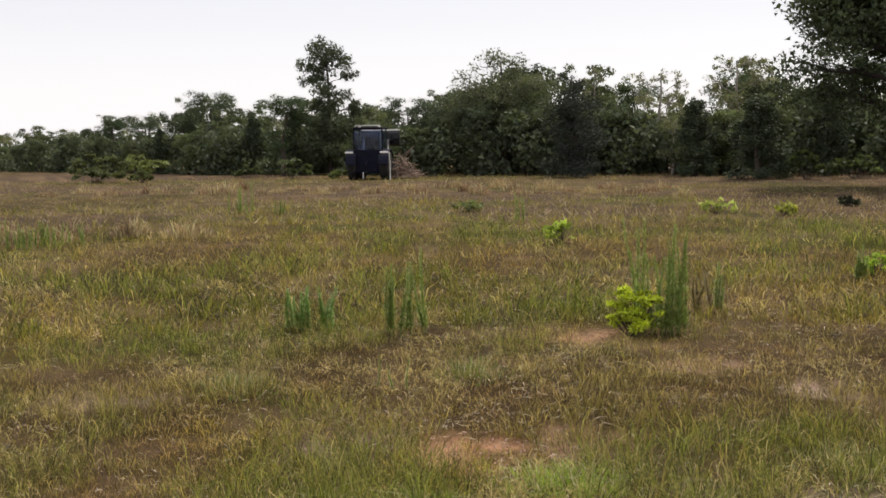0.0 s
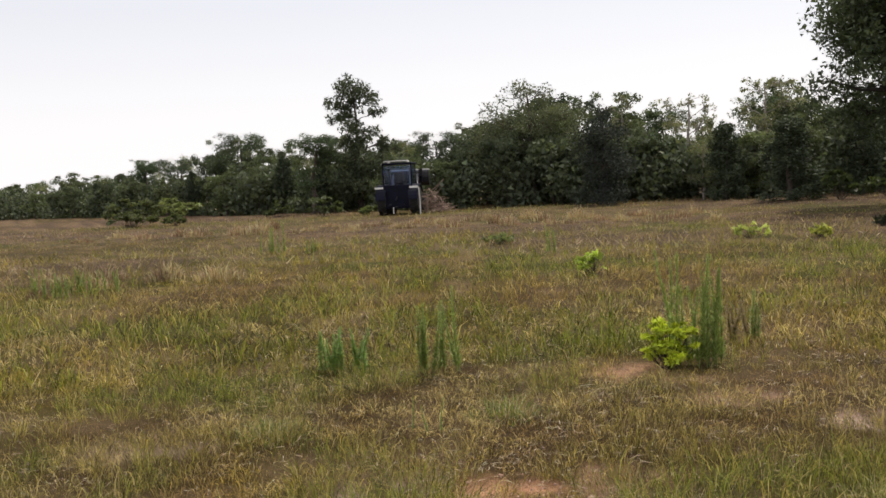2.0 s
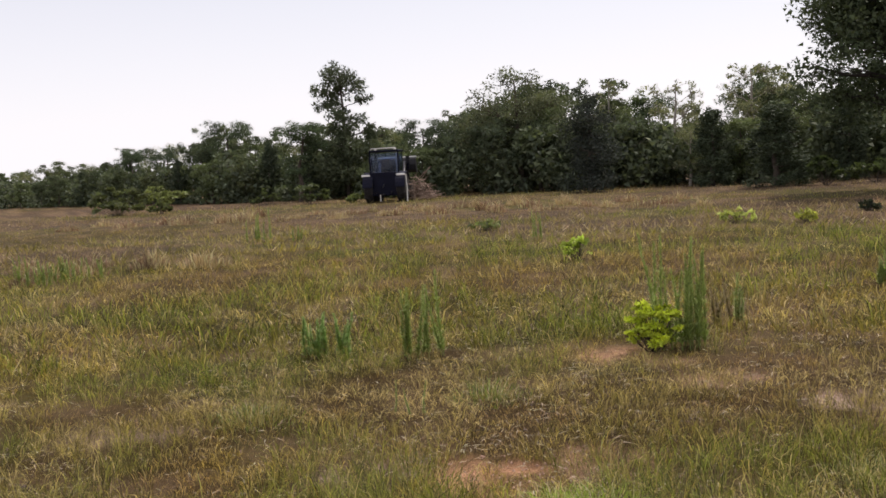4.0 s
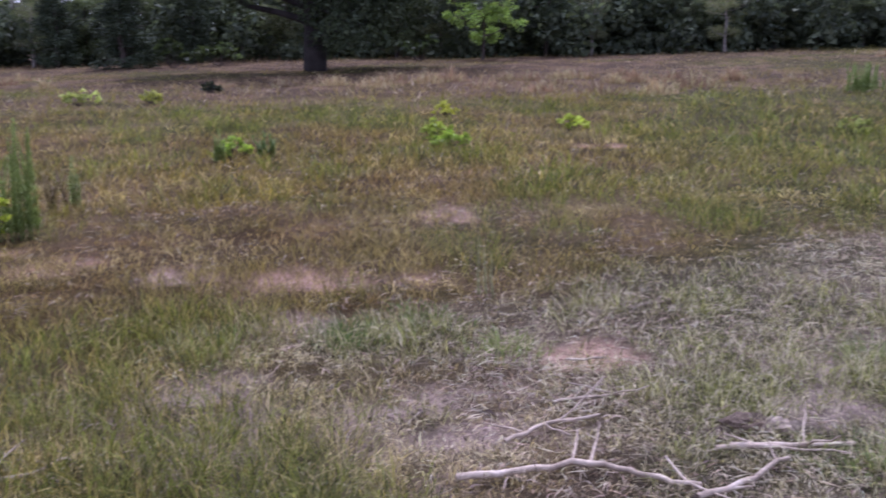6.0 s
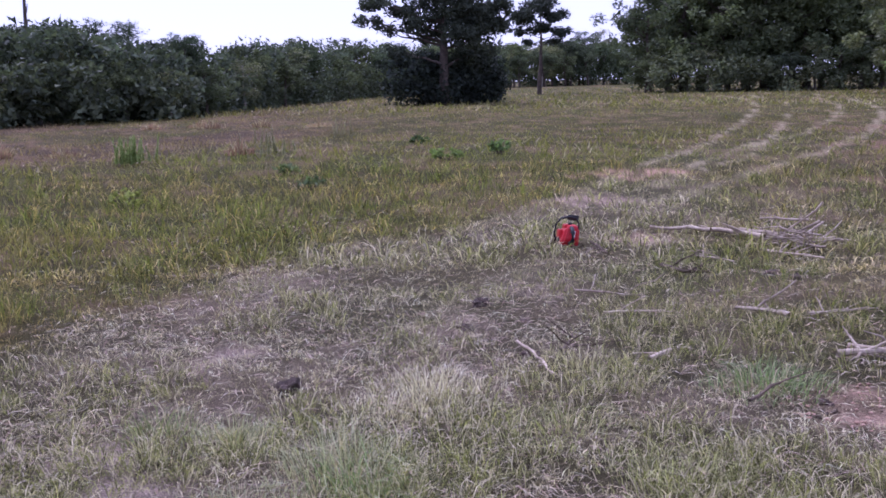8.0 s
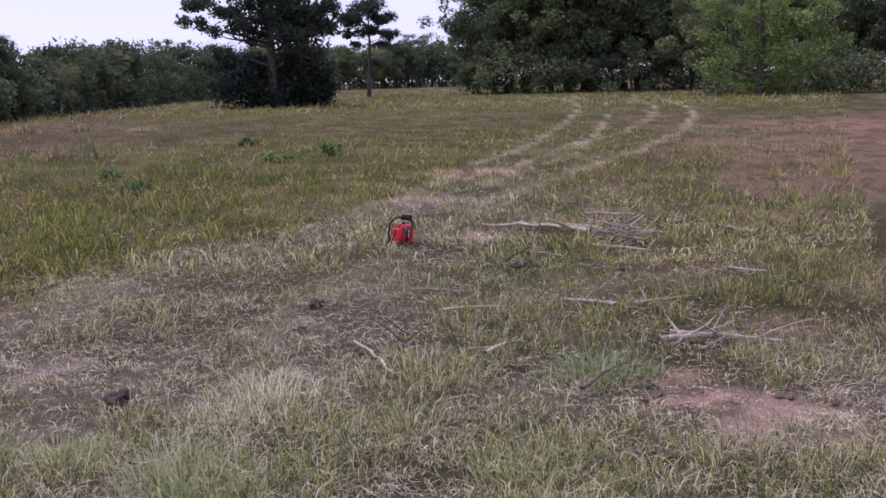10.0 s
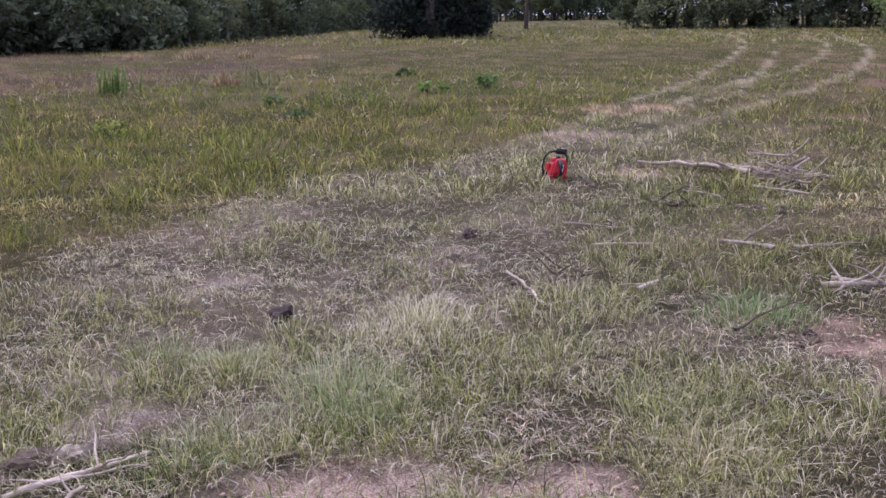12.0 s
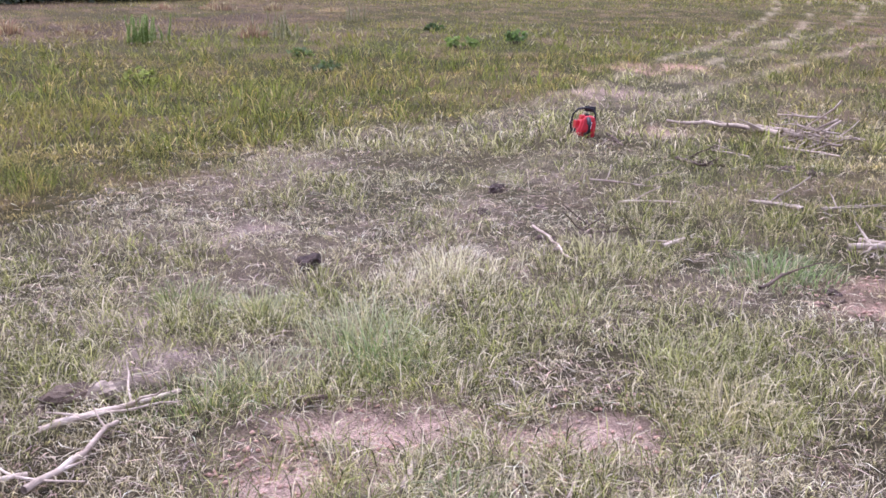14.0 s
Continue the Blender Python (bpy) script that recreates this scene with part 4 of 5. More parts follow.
def tuft(x, y, r, h, col, n, label, seed, wide=0.0042, lay=0.85):
    """A tuft of longer blades as a thing of its own."""
    g = np.random.default_rng(seed)
    d = g.uniform(0, 2 * np.pi, n)
    q = g.random(n) ** 0.7 * r * 1.25
    px, py = x + np.cos(d) * q, y + np.sin(d) * q
    z = ground_height(px, py) - 0.01
    hh = h * (0.3 + 0.8 * g.random(n)) * (1.1 - 0.6 * q / r)
    e = d + g.normal(0, 1.0, n)
    ly = np.abs(g.normal(lay, lay * 0.5, n))
    f = g.uniform(0, np.pi, n)
    W = np.stack([np.cos(f), np.sin(f), np.zeros(n)], 1) * (wide * (0.6 + 0.7 * g.random(n)) / 2)[:, None]
    P = np.stack([px, py, z], 1)
    D = np.stack([np.cos(e) * ly, np.sin(e) * ly, np.zeros(n)], 1)
    U = np.array((0, 0, 1.0))
    mid = P + (D * 0.3 + U * 0.6) * hh[:, None]
    tip = P + (D + U * (1.0 - 0.3 * np.minimum(ly, 1.5))[:, None]) * hh[:, None]
    v = np.stack([P - W, P + W, mid + W * 0.8, mid - W * 0.8, tip + W * 0.1, tip - W * 0.1], 1)
    k = np.arange(n)[:, None] * 6
    faces = np.concatenate([k + np.array([[0, 1, 2, 3]]), k + np.array([[3, 2, 4, 5]])])
    c = np.array(col) * (0.5 + 0.9 * g.random(n))[:, None]
    c = np.where(g.random((n, 1)) < 0.25, np.array((0.6, 0.52, 0.34)) * (0.5 + 0.6 * g.random((n, 1))), c)
    v = v.reshape(-1, 3) - np.array((x, y, 0))
    ob = part("grass_tuft", raw_mesh("grass_tuft", v, faces, np.repeat(c, 6, 0)), BLADE)
    ob.location = (x, y, 0)
    tagged(ob, label, "grass tuft", "grass tufts in the field", "stuff")


LIME, DEEP, DRYC, PALE = (0.24, 0.32, 0.05), (0.1, 0.16, 0.045), (0.5, 0.43, 0.27), (0.68, 0.62, 0.46)
SILVER = (0.38, 0.39, 0.23)
for k, (x, y, r, h, c, n, label) in enumerate((
    (0.64, 4.5, 0.22, 0.24, LIME, 420, "bright green tuft of fresh grass beside bare soil"),
    (0.45, 4.6, 0.2, 0.2, LIME, 300, "bright green tuft of fresh grass beside bare soil"),
    (-0.55, 4.2, 0.2, 0.2, (0.17, 0.22, 0.05), 260, "green tuft of fresh grass"),
    (4.54, 2.75, 0.18, 0.22, (0.22, 0.26, 0.11), 220, "fresh green tuft among mauve litter"),
    (3.91, 1.5, 0.13, 0.22, (0.19, 0.25, 0.09), 130, "fresh green tuft of soft grass"),
    (-0.1, 4.15, 0.22, 0.22, LIME, 320, "bright green tuft of fresh grass"),
    (3.05, 0.95, 0.12, 0.18, (0.2, 0.24, 0.11), 110, "green tuft growing on bare pink soil"),
    (4.22, 1.71, 0.26, 0.27, SILVER, 520, "grey-green bushy tuft of soft grass"),
    (4.05, 1.62, 0.18, 0.24, (0.18, 0.26, 0.09), 180, "fresh green tuft of soft grass"),
    (5.29, 1.64, 0.32, 0.2, PALE, 480, "bleached pale straw tuft"),
    (5.0, 1.78, 0.26, 0.16, PALE, 300, "bleached pale straw tuft"),
    (4.5, 2.35, 0.2, 0.2, SILVER, 300, "grey-green bushy tuft of soft grass"),
    (3.75, 1.95, 0.25, 0.16, SILVER, 340, "grey-green low tuft among sticks"),
    (3.45, 2.05, 0.25, 0.15, (0.2, 0.25, 0.1), 300, "green low tuft among sticks"),
    (5.75, 0.0, 0.28, 0.22, (0.22, 0.3, 0.12), 420, "green tuft beside red bare soil"),
    (3.9, 0.2, 0.22, 0.22, DRYC, 300, "yellowed dry grass tuft"),
    (4.4, 0.4, 0.3, 0.17, (0.42, 0.42, 0.2), 340, "yellow-green matted grass tuft"),
    (3.1, 4.5, 0.25, 0.2, (0.14, 0.19, 0.05), 320, "green tuft of meadow grass"),
    (2.0, 4.75, 0.3, 0.18, (0.15, 0.2, 0.05), 340, "green tuft of meadow grass"),
    (2.65, 4.5, 0.2, 0.22, (0.12, 0.17, 0.05), 300, "deep green tuft of meadow grass"),
    (3.2, 3.9, 0.2, 0.18, (0.2, 0.26, 0.06), 220, "fresh green tuft beside bare soil"),
    (-1.4, 6.6, 0.3, 0.2, (0.16, 0.2, 0.05), 320, "green tuft of meadow grass"),
    (0.2, 6.9, 0.25, 0.22, (0.17, 0.22, 0.05), 260, "green tuft of meadow grass"),
    (5.9, 1.0, 0.35, 0.14, (0.5, 0.47, 0.26), 380, "matted yellow straw tuft"),
    (4.9, 0.9, 0.35, 0.15, (0.36, 0.38, 0.17), 380, "matted yellow-green grass tuft"),
)):
    tuft(x, y, r, h, c, int(n * 1.3), label, 300 + k)


# ---- weeds and shrubs ----
def stalk_mesh(h, seed, col, leaf=0.055, n=60, lo=0.05):
    """One upright weed stalk set with narrow leaves."""
    g = np.random.default_rng(seed)
    lean = g.normal(0, 0.05 * h, 2)
    path = bent_path((0, 0, -0.02), (lean[0], lean[1], h), 0.006, 0.002, 6, 0.05, g)
    tv, tf = tube_arrays([path], 5)
    s = lo + (1 - lo) * np.sort(g.random(n))
    pa = np.array(path)
    base = np.stack([np.interp(s * h, pa[:, 2], pa[:, k]) for k in range(3)], 1)
    d = np.arange(n) * 2.4 + g.normal(0, 0.4, n)
    size = leaf * (1.2 - 0.75 * s) * (0.6 + 0.7 * g.random(n))
    out = np.stack([np.cos(d), np.sin(d), g.uniform(0.9, 2.4, n)], 1)
    out /= np.linalg.norm(out, axis=1)[:, None]
    w = np.cross(out, (0, 0, 1.0))
    w /= np.linalg.norm(w, axis=1)[:, None]
    midp = base + out * (size * 0.5)[:, None]
    tip = base + out * size[:, None] + np.array((0, 0, -0.12)) * size[:, None]
    hw = w * (size * 0.09)[:, None]
    lv = np.stack([base, midp + hw, tip, midp - hw], 1).reshape(-1, 3)
    v = np.concatenate([tv, lv])
    f = np.concatenate([tf, len(tv) + np.arange(n * 4).reshape(-1, 4)])
    c = np.array(col) * (0.65 + 0.7 * g.random(n))[:, None]
    t = np.concatenate([np.tile(np.array(col) * 0.85, (len(tv), 1)), np.repeat(c, 4, 0)])
    return raw_mesh("stem", v, f, t)


WEED = (0.25, 0.31, 0.1)
STALKS = {}


def weed_clump(x, y, n, spread, h, label, seed, col=WEED, leaf=0.055, wide=1.0):
    g = random.Random(seed)
    root = tagged(new("weed_clump"), label, "weed", "tall weeds in the field")
    root.location = (x, y, gz(x, y))
    for k in range(n):
        key = (col, leaf, k % 4)
        if key not in STALKS:
            STALKS[key] = stalk_mesh(1.0, 500 + k % 4, col, leaf * 1.35, 300)
        ob = part("stem", STALKS[key], BLADE, root)
        hh = h * g.uniform(0.62, 1.05)
        ob.location = (g.uniform(-1, 1) * spread, g.uniform(-1, 1) * spread * 0.5, 0)
        ob.rotation_euler = (g.gauss(0, 0.05), g.gauss(0, 0.05), g.uniform(0, 6.28))
        ob.scale = (wide * 0.95, wide * 0.95, hh)
    return root


weed_clump(1.87, 8.4, 16, 0.2, 0.95, "tall dark green weed stalks beside a yellow-green bush", 1)
weed_clump(2.42, 9.3, 4, 0.1, 0.42, "brownish weed stalks beside taller green ones", 2, (0.22, 0.17, 0.09))
weed_clump(2.6, 9.4, 3, 0.06, 0.5, "slim green weed stalks", 3)
weed_clump(-0.36, 8.55, 8, 0.13, 0.62, "slim green weed stalks standing in the grass", 4)
weed_clump(-0.17, 8.6, 2, 0.03, 0.86, "single tall slim green weed stalk", 5)
weed_clump(-1.2, 8.85, 13, 0.2, 0.42, "fresh green weed stalks in a loose clump", 6, (0.22, 0.33, 0.1))
weed_clump(-0.35, 6.6, 3, 0.15, 0.3, "low green weed stalks", 7, (0.2, 0.27, 0.08), 0.03, 0.7)
weed_clump(-7.1, 16.4, 12, 0.4, 0.5, "green weed stalks in a loose row", 8)
weed_clump(-6.45, 16.9, 14, 0.4, 0.42, "green weed stalks in a loose row", 9)
weed_clump(1.71, 20.7, 4, 0.2, 0.62, "upright green weed stalks far out in the grass", 10, WEED, 0.06, 0.8)
weed_clump(-5.1, 24.9, 7, 0.35, 0.8, "green weed stalks among mauve grass", 11, WEED, 0.06, 1.0)
weed_clump(-4.0, 24.2, 4, 0.2, 0.5, "green weed stalks among mauve grass", 12, WEED, 0.06, 1.0)
weed_clump(4.85, 11.5, 6, 0.08, 0.4, "dark green weed stalks beside a bright plant", 13)
weed_clump(5.48, 11.5, 9, 0.15, 0.32, "bright green weed stalks", 14, (0.15, 0.24, 0.06))
weed_clump(18.75, 12.0, 24, 0.52, 0.58, "dense upright dark green weed stalks", 15, (0.24, 0.31, 0.1), 0.07, 1.0)
weed_clump(3.7, 4.7, 3, 0.08, 0.4, "slim grey-green weed stalks over dry grass", 16, (0.3, 0.3, 0.16), 0.03, 0.7)
weed_clump(21.5, 10.0, 6, 0.9, 0.45, "faint weed stalks among dry grass", 17, (0.3, 0.3, 0.17), 0.07, 1.0)
weed_clump(25.5, 12.5, 7, 1.2, 0.5, "faint weed stalks among dry grass", 18, (0.32, 0.3, 0.18), 0.07, 1.0)
weed_clump(30.0, 12.0, 7, 1.3, 0.5, "greyish weed stalks among dry grass", 19, (0.34, 0.32, 0.2), 0.07, 1.0)
MAUVE_TONES = ((0.26, 0.16, 0.12), (0.34, 0.22, 0.16), (0.24, 0.16, 0.12), (0.4, 0.29, 0.19))
for k in range(120):
    a, d = -24 + 92 * ((k * 0.6180339) % 1), 18 + 24 * ((k * 0.3819 + 0.13 * math.sin(k)) % 1) ** 0.8
    x, y = polar(a, d)
    if not (a > 48 and d < 24) and not (14 < a < 40 and d > 29):
        tuft(x, y, 0.22 + 0.3 * ((k * 0.27) % 1), 0.24 + 0.3 * ((k * 0.71) % 1), MAUVE_TONES[k % 4], 260, "mauve-brown dry tussock in the far grass", 2000 + k, 0.022, 0.4)


def shrub(x, y, w, h, leaf, n, col, label, seed, clumps=22, category="shrub"):
    """A low plant: crooked stems from one foot and leaf sprays in clumps."""
    g = np.random.default_rng(seed)
    root = tagged(new("shrub"), label, category)
    root.location = (x, y, gz(x, y))
    c, paths = [], []
    for k in range(clumps):
        a, q = g.uniform(0, 6.28), math.sqrt(g.random())
        tip = np.array((math.cos(a) * q * w * 0.47, math.sin(a) * q * w * 0.47, h * g.uniform(0.3, 1.0) * (1.0 - 0.45 * q * q)))
        paths.append(bent_path((tip[0] * 0.1, tip[1] * 0.1, -0.03), tip, 0.009 * (0.4 + h), 0.003, 4, 0.12, g))
        c.append(tip)
    c = np.array(c)
    r = g.uniform(0.07, 0.17, clumps) * (w + h) / 2
    v, f, t = leaf_cloud(c, r, g.integers(n // clumps // 2, n // clumps * 3 // 2, clumps), leaf, 0.45, np.array(col) * (0.84, 0.86, 0.84), 0.28, g, 0.5)
    v[:, 2] = np.maximum(v[:, 2], 0.0)
    part("foliage", raw_mesh("foliage", v, f, t), SHRUB_LEAF, root)
    v, f = tube_arrays(paths, 5)
    part("stem", raw_mesh("stem", v, f, None, True), BARK, root)
    return root


YELLOW = (0.48, 0.53, 0.055)
shrub(1.6, 8.3, 0.48, 0.43, 0.021, 2600, YELLOW, "bright yellow-green leafy bush on bare soil", 701, 48)
shrub(1.92, 16.2, 0.55, 0.46, 0.04, 420, (0.3, 0.36, 0.07), "yellow-green small bush in the grass", 702)
shrub(5.15, 11.8, 0.45, 0.3, 0.035, 420, (0.34, 0.44, 0.07), "bright green low plant in the grass", 703)
shrub(7.65, 10.65, 0.5, 0.26, 0.035, 520, (0.33, 0.44, 0.06), "bright green low bush in the grass", 704)
shrub(7.75, 11.1, 0.42, 0.36, 0.035, 320, (0.38, 0.44, 0.07), "bright yellow-green bush behind a lower one", 705)
shrub(10.2, 11.2, 0.45, 0.24, 0.035, 360, (0.38, 0.44, 0.07), "small yellow-green plant beside red soil", 706)
shrub(10.1, 14.3, 0.5, 0.3, 0.04, 200, (0.415, 0.415, 0.058), "small yellow flowering plant in mauve grass", 707)
shrub(20.4, 5.8, 0.8, 0.26, 0.045, 420, (0.15, 0.2, 0.07), "sprawling yellow-green plant in the meadow", 708)
shrub(21.9, 4.95, 0.5, 0.34, 0.05, 240, (0.138, 0.196, 0.081), "low dull green plant in the meadow", 709)
shrub(25.8, 8.0, 0.5, 0.25, 0.05, 200, (0.081, 0.115, 0.052), "low dark green plant in the meadow", 710)
shrub(17.0, 7.8, 0.5, 0.2, 0.05, 160, (0.115, 0.150, 0.069), "low dull green plant in the meadow", 711)
shrub(14.9, 6.4, 0.5, 0.18, 0.045, 160, (0.115, 0.150, 0.069), "low dull green plant in the meadow", 712)
shrub(12.5, 8.1, 0.5, 0.26, 0.045, 160, (0.24, 0.26, 0.09), "faint yellow-green plant in the meadow", 713)
shrub(-17.4, 50.6, 3.0, 1.5, 0.12, 1500, (0.09, 0.1, 0.05), "dark green bush standing in the field", 714, 24)
shrub(-15.0, 50.0, 1.2, 0.7, 0.12, 420, (0.08, 0.09, 0.045), "small dark green bush beside a larger one", 715)
shrub(-19.7, 66.0, 3.6, 1.3, 0.14, 1300, (0.16, 0.18, 0.08), "pale green bush near the woods", 716, 22)
shrub(10.0, 24.6, 0.55, 0.28, 0.06, 240, (0.046, 0.052, 0.035), "dark scrubby plant in the shaded grass", 717)
shrub(0.6, 24.5, 0.8, 0.3, 0.06, 260, (0.17, 0.19, 0.08), "dull green low plant among mauve grass", 718)
shrub(6.3, 22.8, 0.9, 0.35, 0.06, 240, (0.323, 0.346, 0.115), "pale yellow flowering plant in the grass", 719)
shrub(7.6, 22.0, 0.5, 0.3, 0.06, 140, (0.346, 0.346, 0.081), "pale yellow flowering plant in the grass", 720)
for k, (a, d, w, h, c) in enumerate(((-8.5, 54, 2.2, 1.1, (0.075, 0.090, 0.044)), (-11, 57, 1.6, 0.9, (0.083, 0.098, 0.044)), (-5.8, 52.5, 1.0, 0.5, (0.108, 0.127, 0.052)), (-2.4, 55, 2.0, 1.3, (0.058, 0.068, 0.035)), (22.5, 46, 2.2, 1.0, (0.066, 0.083, 0.039)), (33.5, 44, 2.0, 1.2, (0.058, 0.075, 0.035)), (20, 44, 1.6, 1.2, (0.050, 0.064, 0.030)))):
    x, y = polar(a, d)
    shrub(x, y, w, h, 0.12, 600, c, "scrubby green bush at the edge of the woods", 740 + k, 14)


# ---- dead wood ----
def branch(points, r0, r1, label, seed, twigs=4, mat=None, lift=0.02, reach=0.3):
    """A fallen branch through points on the ground, with broken twigs."""
    g = np.random.default_rng(seed)
    fine = []
    for (ax, ay), (bx, by) in zip(points, points[1:]):
        for s in np.linspace(0, 1, 5)[:-1]:
            fine.append((ax + (bx - ax) * s, ay + (by - ay) * s))
    fine.append(points[-1])
    n = len(fine)
    length = sum(math.dist(a, b) for a, b in zip(points, points[1:]))
    path = []
    for i, (px, py) in enumerate(fine):
        s = i / (n - 1)
        r = r0 + (r1 - r0) * s
        px, py = px + g.normal(0, length * 0.01), py + g.normal(0, length * 0.01)
        path.append((px, py, gz(px, py) + lift + r + abs(g.normal(0, length * 0.008)), r))
    paths = [path]
    for _ in range(twigs):
        k = g.integers(n // 4, n - 1)
        px, py, pz, pr = path[k]
        a = g.uniform(0, 6.28)
        q = reach * g.uniform(0.4, 1.0)
        tip = (px + math.cos(a) * q, py + math.sin(a) * q, max(gz(px, py) + 0.01, pz + q * g.uniform(-0.1, 0.7)))
        paths.append(bent_path((px, py, pz), tip, pr * 0.6, 0.003, 4, 0.15, g))
    cx, cy = points[0]
    v, f = tube_arrays(paths, 7)
    v = v - np.array((cx, cy, 0))
    me = raw_mesh("fallen_branch", v, f, None, True)
    ob = part("fallen_branch", me, mat or DEADWOOD)
    ob.location = (cx, cy, 0)
    return tagged(ob, label, "branch", "fallen branches on the field")


GREYB = "bleached grey fallen branch lying on the grass"
branch([(10.95, 0.98), (10.9, 0.55), (10.8, 0.2), (10.45, -0.15)], 0.016, 0.028, "long pale bare branch lying by the branch heap", 801, 4)
branch([(10.85, 0.1), (10.6, -0.4), (10.49, -0.9)], 0.026, 0.014, "pale broken branch lying across the branch heap", 802, 5)
branch([(9.06, 0.74), (8.7, 0.56), (8.75, 0.34)], 0.02, 0.012, "dark twisted branch lying on the grass", 803, 5, DARKWOOD)
branch([(9.0, 0.62), (8.85, 0.4)], 0.012, 0.008, "short dark stick beside a twisted branch", 804, 2, DARKWOOD)
branch([(9.65, 0.5), (9.35, 0.15)], 0.011, 0.008, "short grey stick in the grass", 805, 3)
branch([(6.26, 1.41), (5.95, 1.22), (5.67, 1.09)], 0.01, 0.006, "thin pale straight stick lying on dry grass", 806, 2, None, 0.03, 0.12)
branch([(6.14, 1.13), (6.3, 1.05), (6.38, 0.91)], 0.009, 0.005, "thin dark forked twig on the grass", 807, 3, DARKWOOD)
branch([(6.16, 1.12), (6.6, 1.1), (7.04, 1.06)], 0.009, 0.004, "thin dark forked twig on the grass", 808, 3, DARKWOOD)
branch([(6.1, 0.62), (6.33, 0.52)], 0.015, 0.011, "short thick pale stick on the grass", 809, 1)
branch([(6.34, -0.38), (6.38, -0.55), (6.48, -0.82)], 0.022, 0.014, "pale broken branch beside bare red soil", 810, 5)
branch([(6.5, -0.45), (6.35, -1.1)], 0.018, 0.01, "grey branch beside bare red soil", 811, 5)
branch([(7.49, 0.15), (7.38, -0.02), (7.22, -0.18)], 0.012, 0.02, "grey knotty branch in the grass", 812, 3)
branch([(7.3, -0.3), (7.55, -0.75)], 0.01, 0.006, "thin grey branch in the grass", 813, 3)
branch([(10.9, -1.43), (10.7, -1.55), (10.45, -1.72)], 0.018, 0.01, "pale bare branch in the grass", 814, 4)
branch([(5.29, 0.09), (5.55, 0.0), (5.8, -0.14)], 0.009, 0.005, "thin curved stick arching over grass", 815, 1, DARKWOOD, 0.06)
branch([(8.53, -1.14), (8.37, -1.4)], 0.013, 0.01, GREYB, 816, 2)
branch([(10.05, 1.46), (9.61, 1.25)], 0.014, 0.009, "short dark stick beside the chainsaw", 817, 2, DARKWOOD)
branch([(3.02, 1.14), (3.24, 1.17)], 0.014, 0.009, "short brown broken stick at a bare patch", 818, 1, DEADWOOD, 0.01, 0.08)
branch([(3.14, 0.66), (3.38, 0.65)], 0.008, 0.006, "thin straw-coloured stick at a bare patch", 819, 1, None, 0.01, 0.08)
branch([(3.13, 2.45), (3.3, 2.3), (3.5, 2.18)], 0.012, 0.008, "grey crooked stick beside a rotten log", 820, 2)
branch([(2.7, 2.22), (2.95, 2.2), (3.18, 2.24)], 0.013, 0.008, "pale bark-stripped stick on dry grass", 821, 2, None, 0.02, 0.15)
branch([(2.14, 2.82), (2.42, 2.72), (2.64, 2.6), (2.72, 2.42), (2.78, 2.26)], 0.014, 0.008, "long pale bent branch on dry litter", 822, 4)
branch([(2.49, 2.99), (2.72, 3.02), (2.95, 2.96)], 0.01, 0.006, "thin grey curved branch on dry litter", 823, 3)
branch([(2.93, 3.21), (3.08, 3.15), (3.24, 3.07)], 0.008, 0.005, "thin grey stick on dry litter", 824, 2)
branch([(3.08, 2.46), (3.42, 2.22)], 0.011, 0.008, GREYB, 825, 2)
branch([(3.52, 1.72), (3.6, 1.62)], 0.012, 0.01, "short dark stick at a bare patch", 826, 0, DARKWOOD)
branch([(0.62, 3.9), (0.95, 3.75), (1.15, 3.85)], 0.011, 0.006, "thin pale stick lying in the grass", 827, 2)
branch([(7.2, 1.0), (7.3, 0.6)], 0.008, 0.006, "thin grey stick in the grass", 828, 2)
branch([(7.9, 1.3), (7.75, 0.8)], 0.009, 0.006, "thin grey stick in the grass", 829, 2)
branch([(9.9, -0.1), (9.6, -0.6)], 0.014, 0.01, "grey stick by the branch heap", 830, 3)
branch([(3.3, 3.55), (3.42, 3.42)], 0.007, 0.005, "thin pale stick standing in dry grass", 831, 0, None, 0.05)


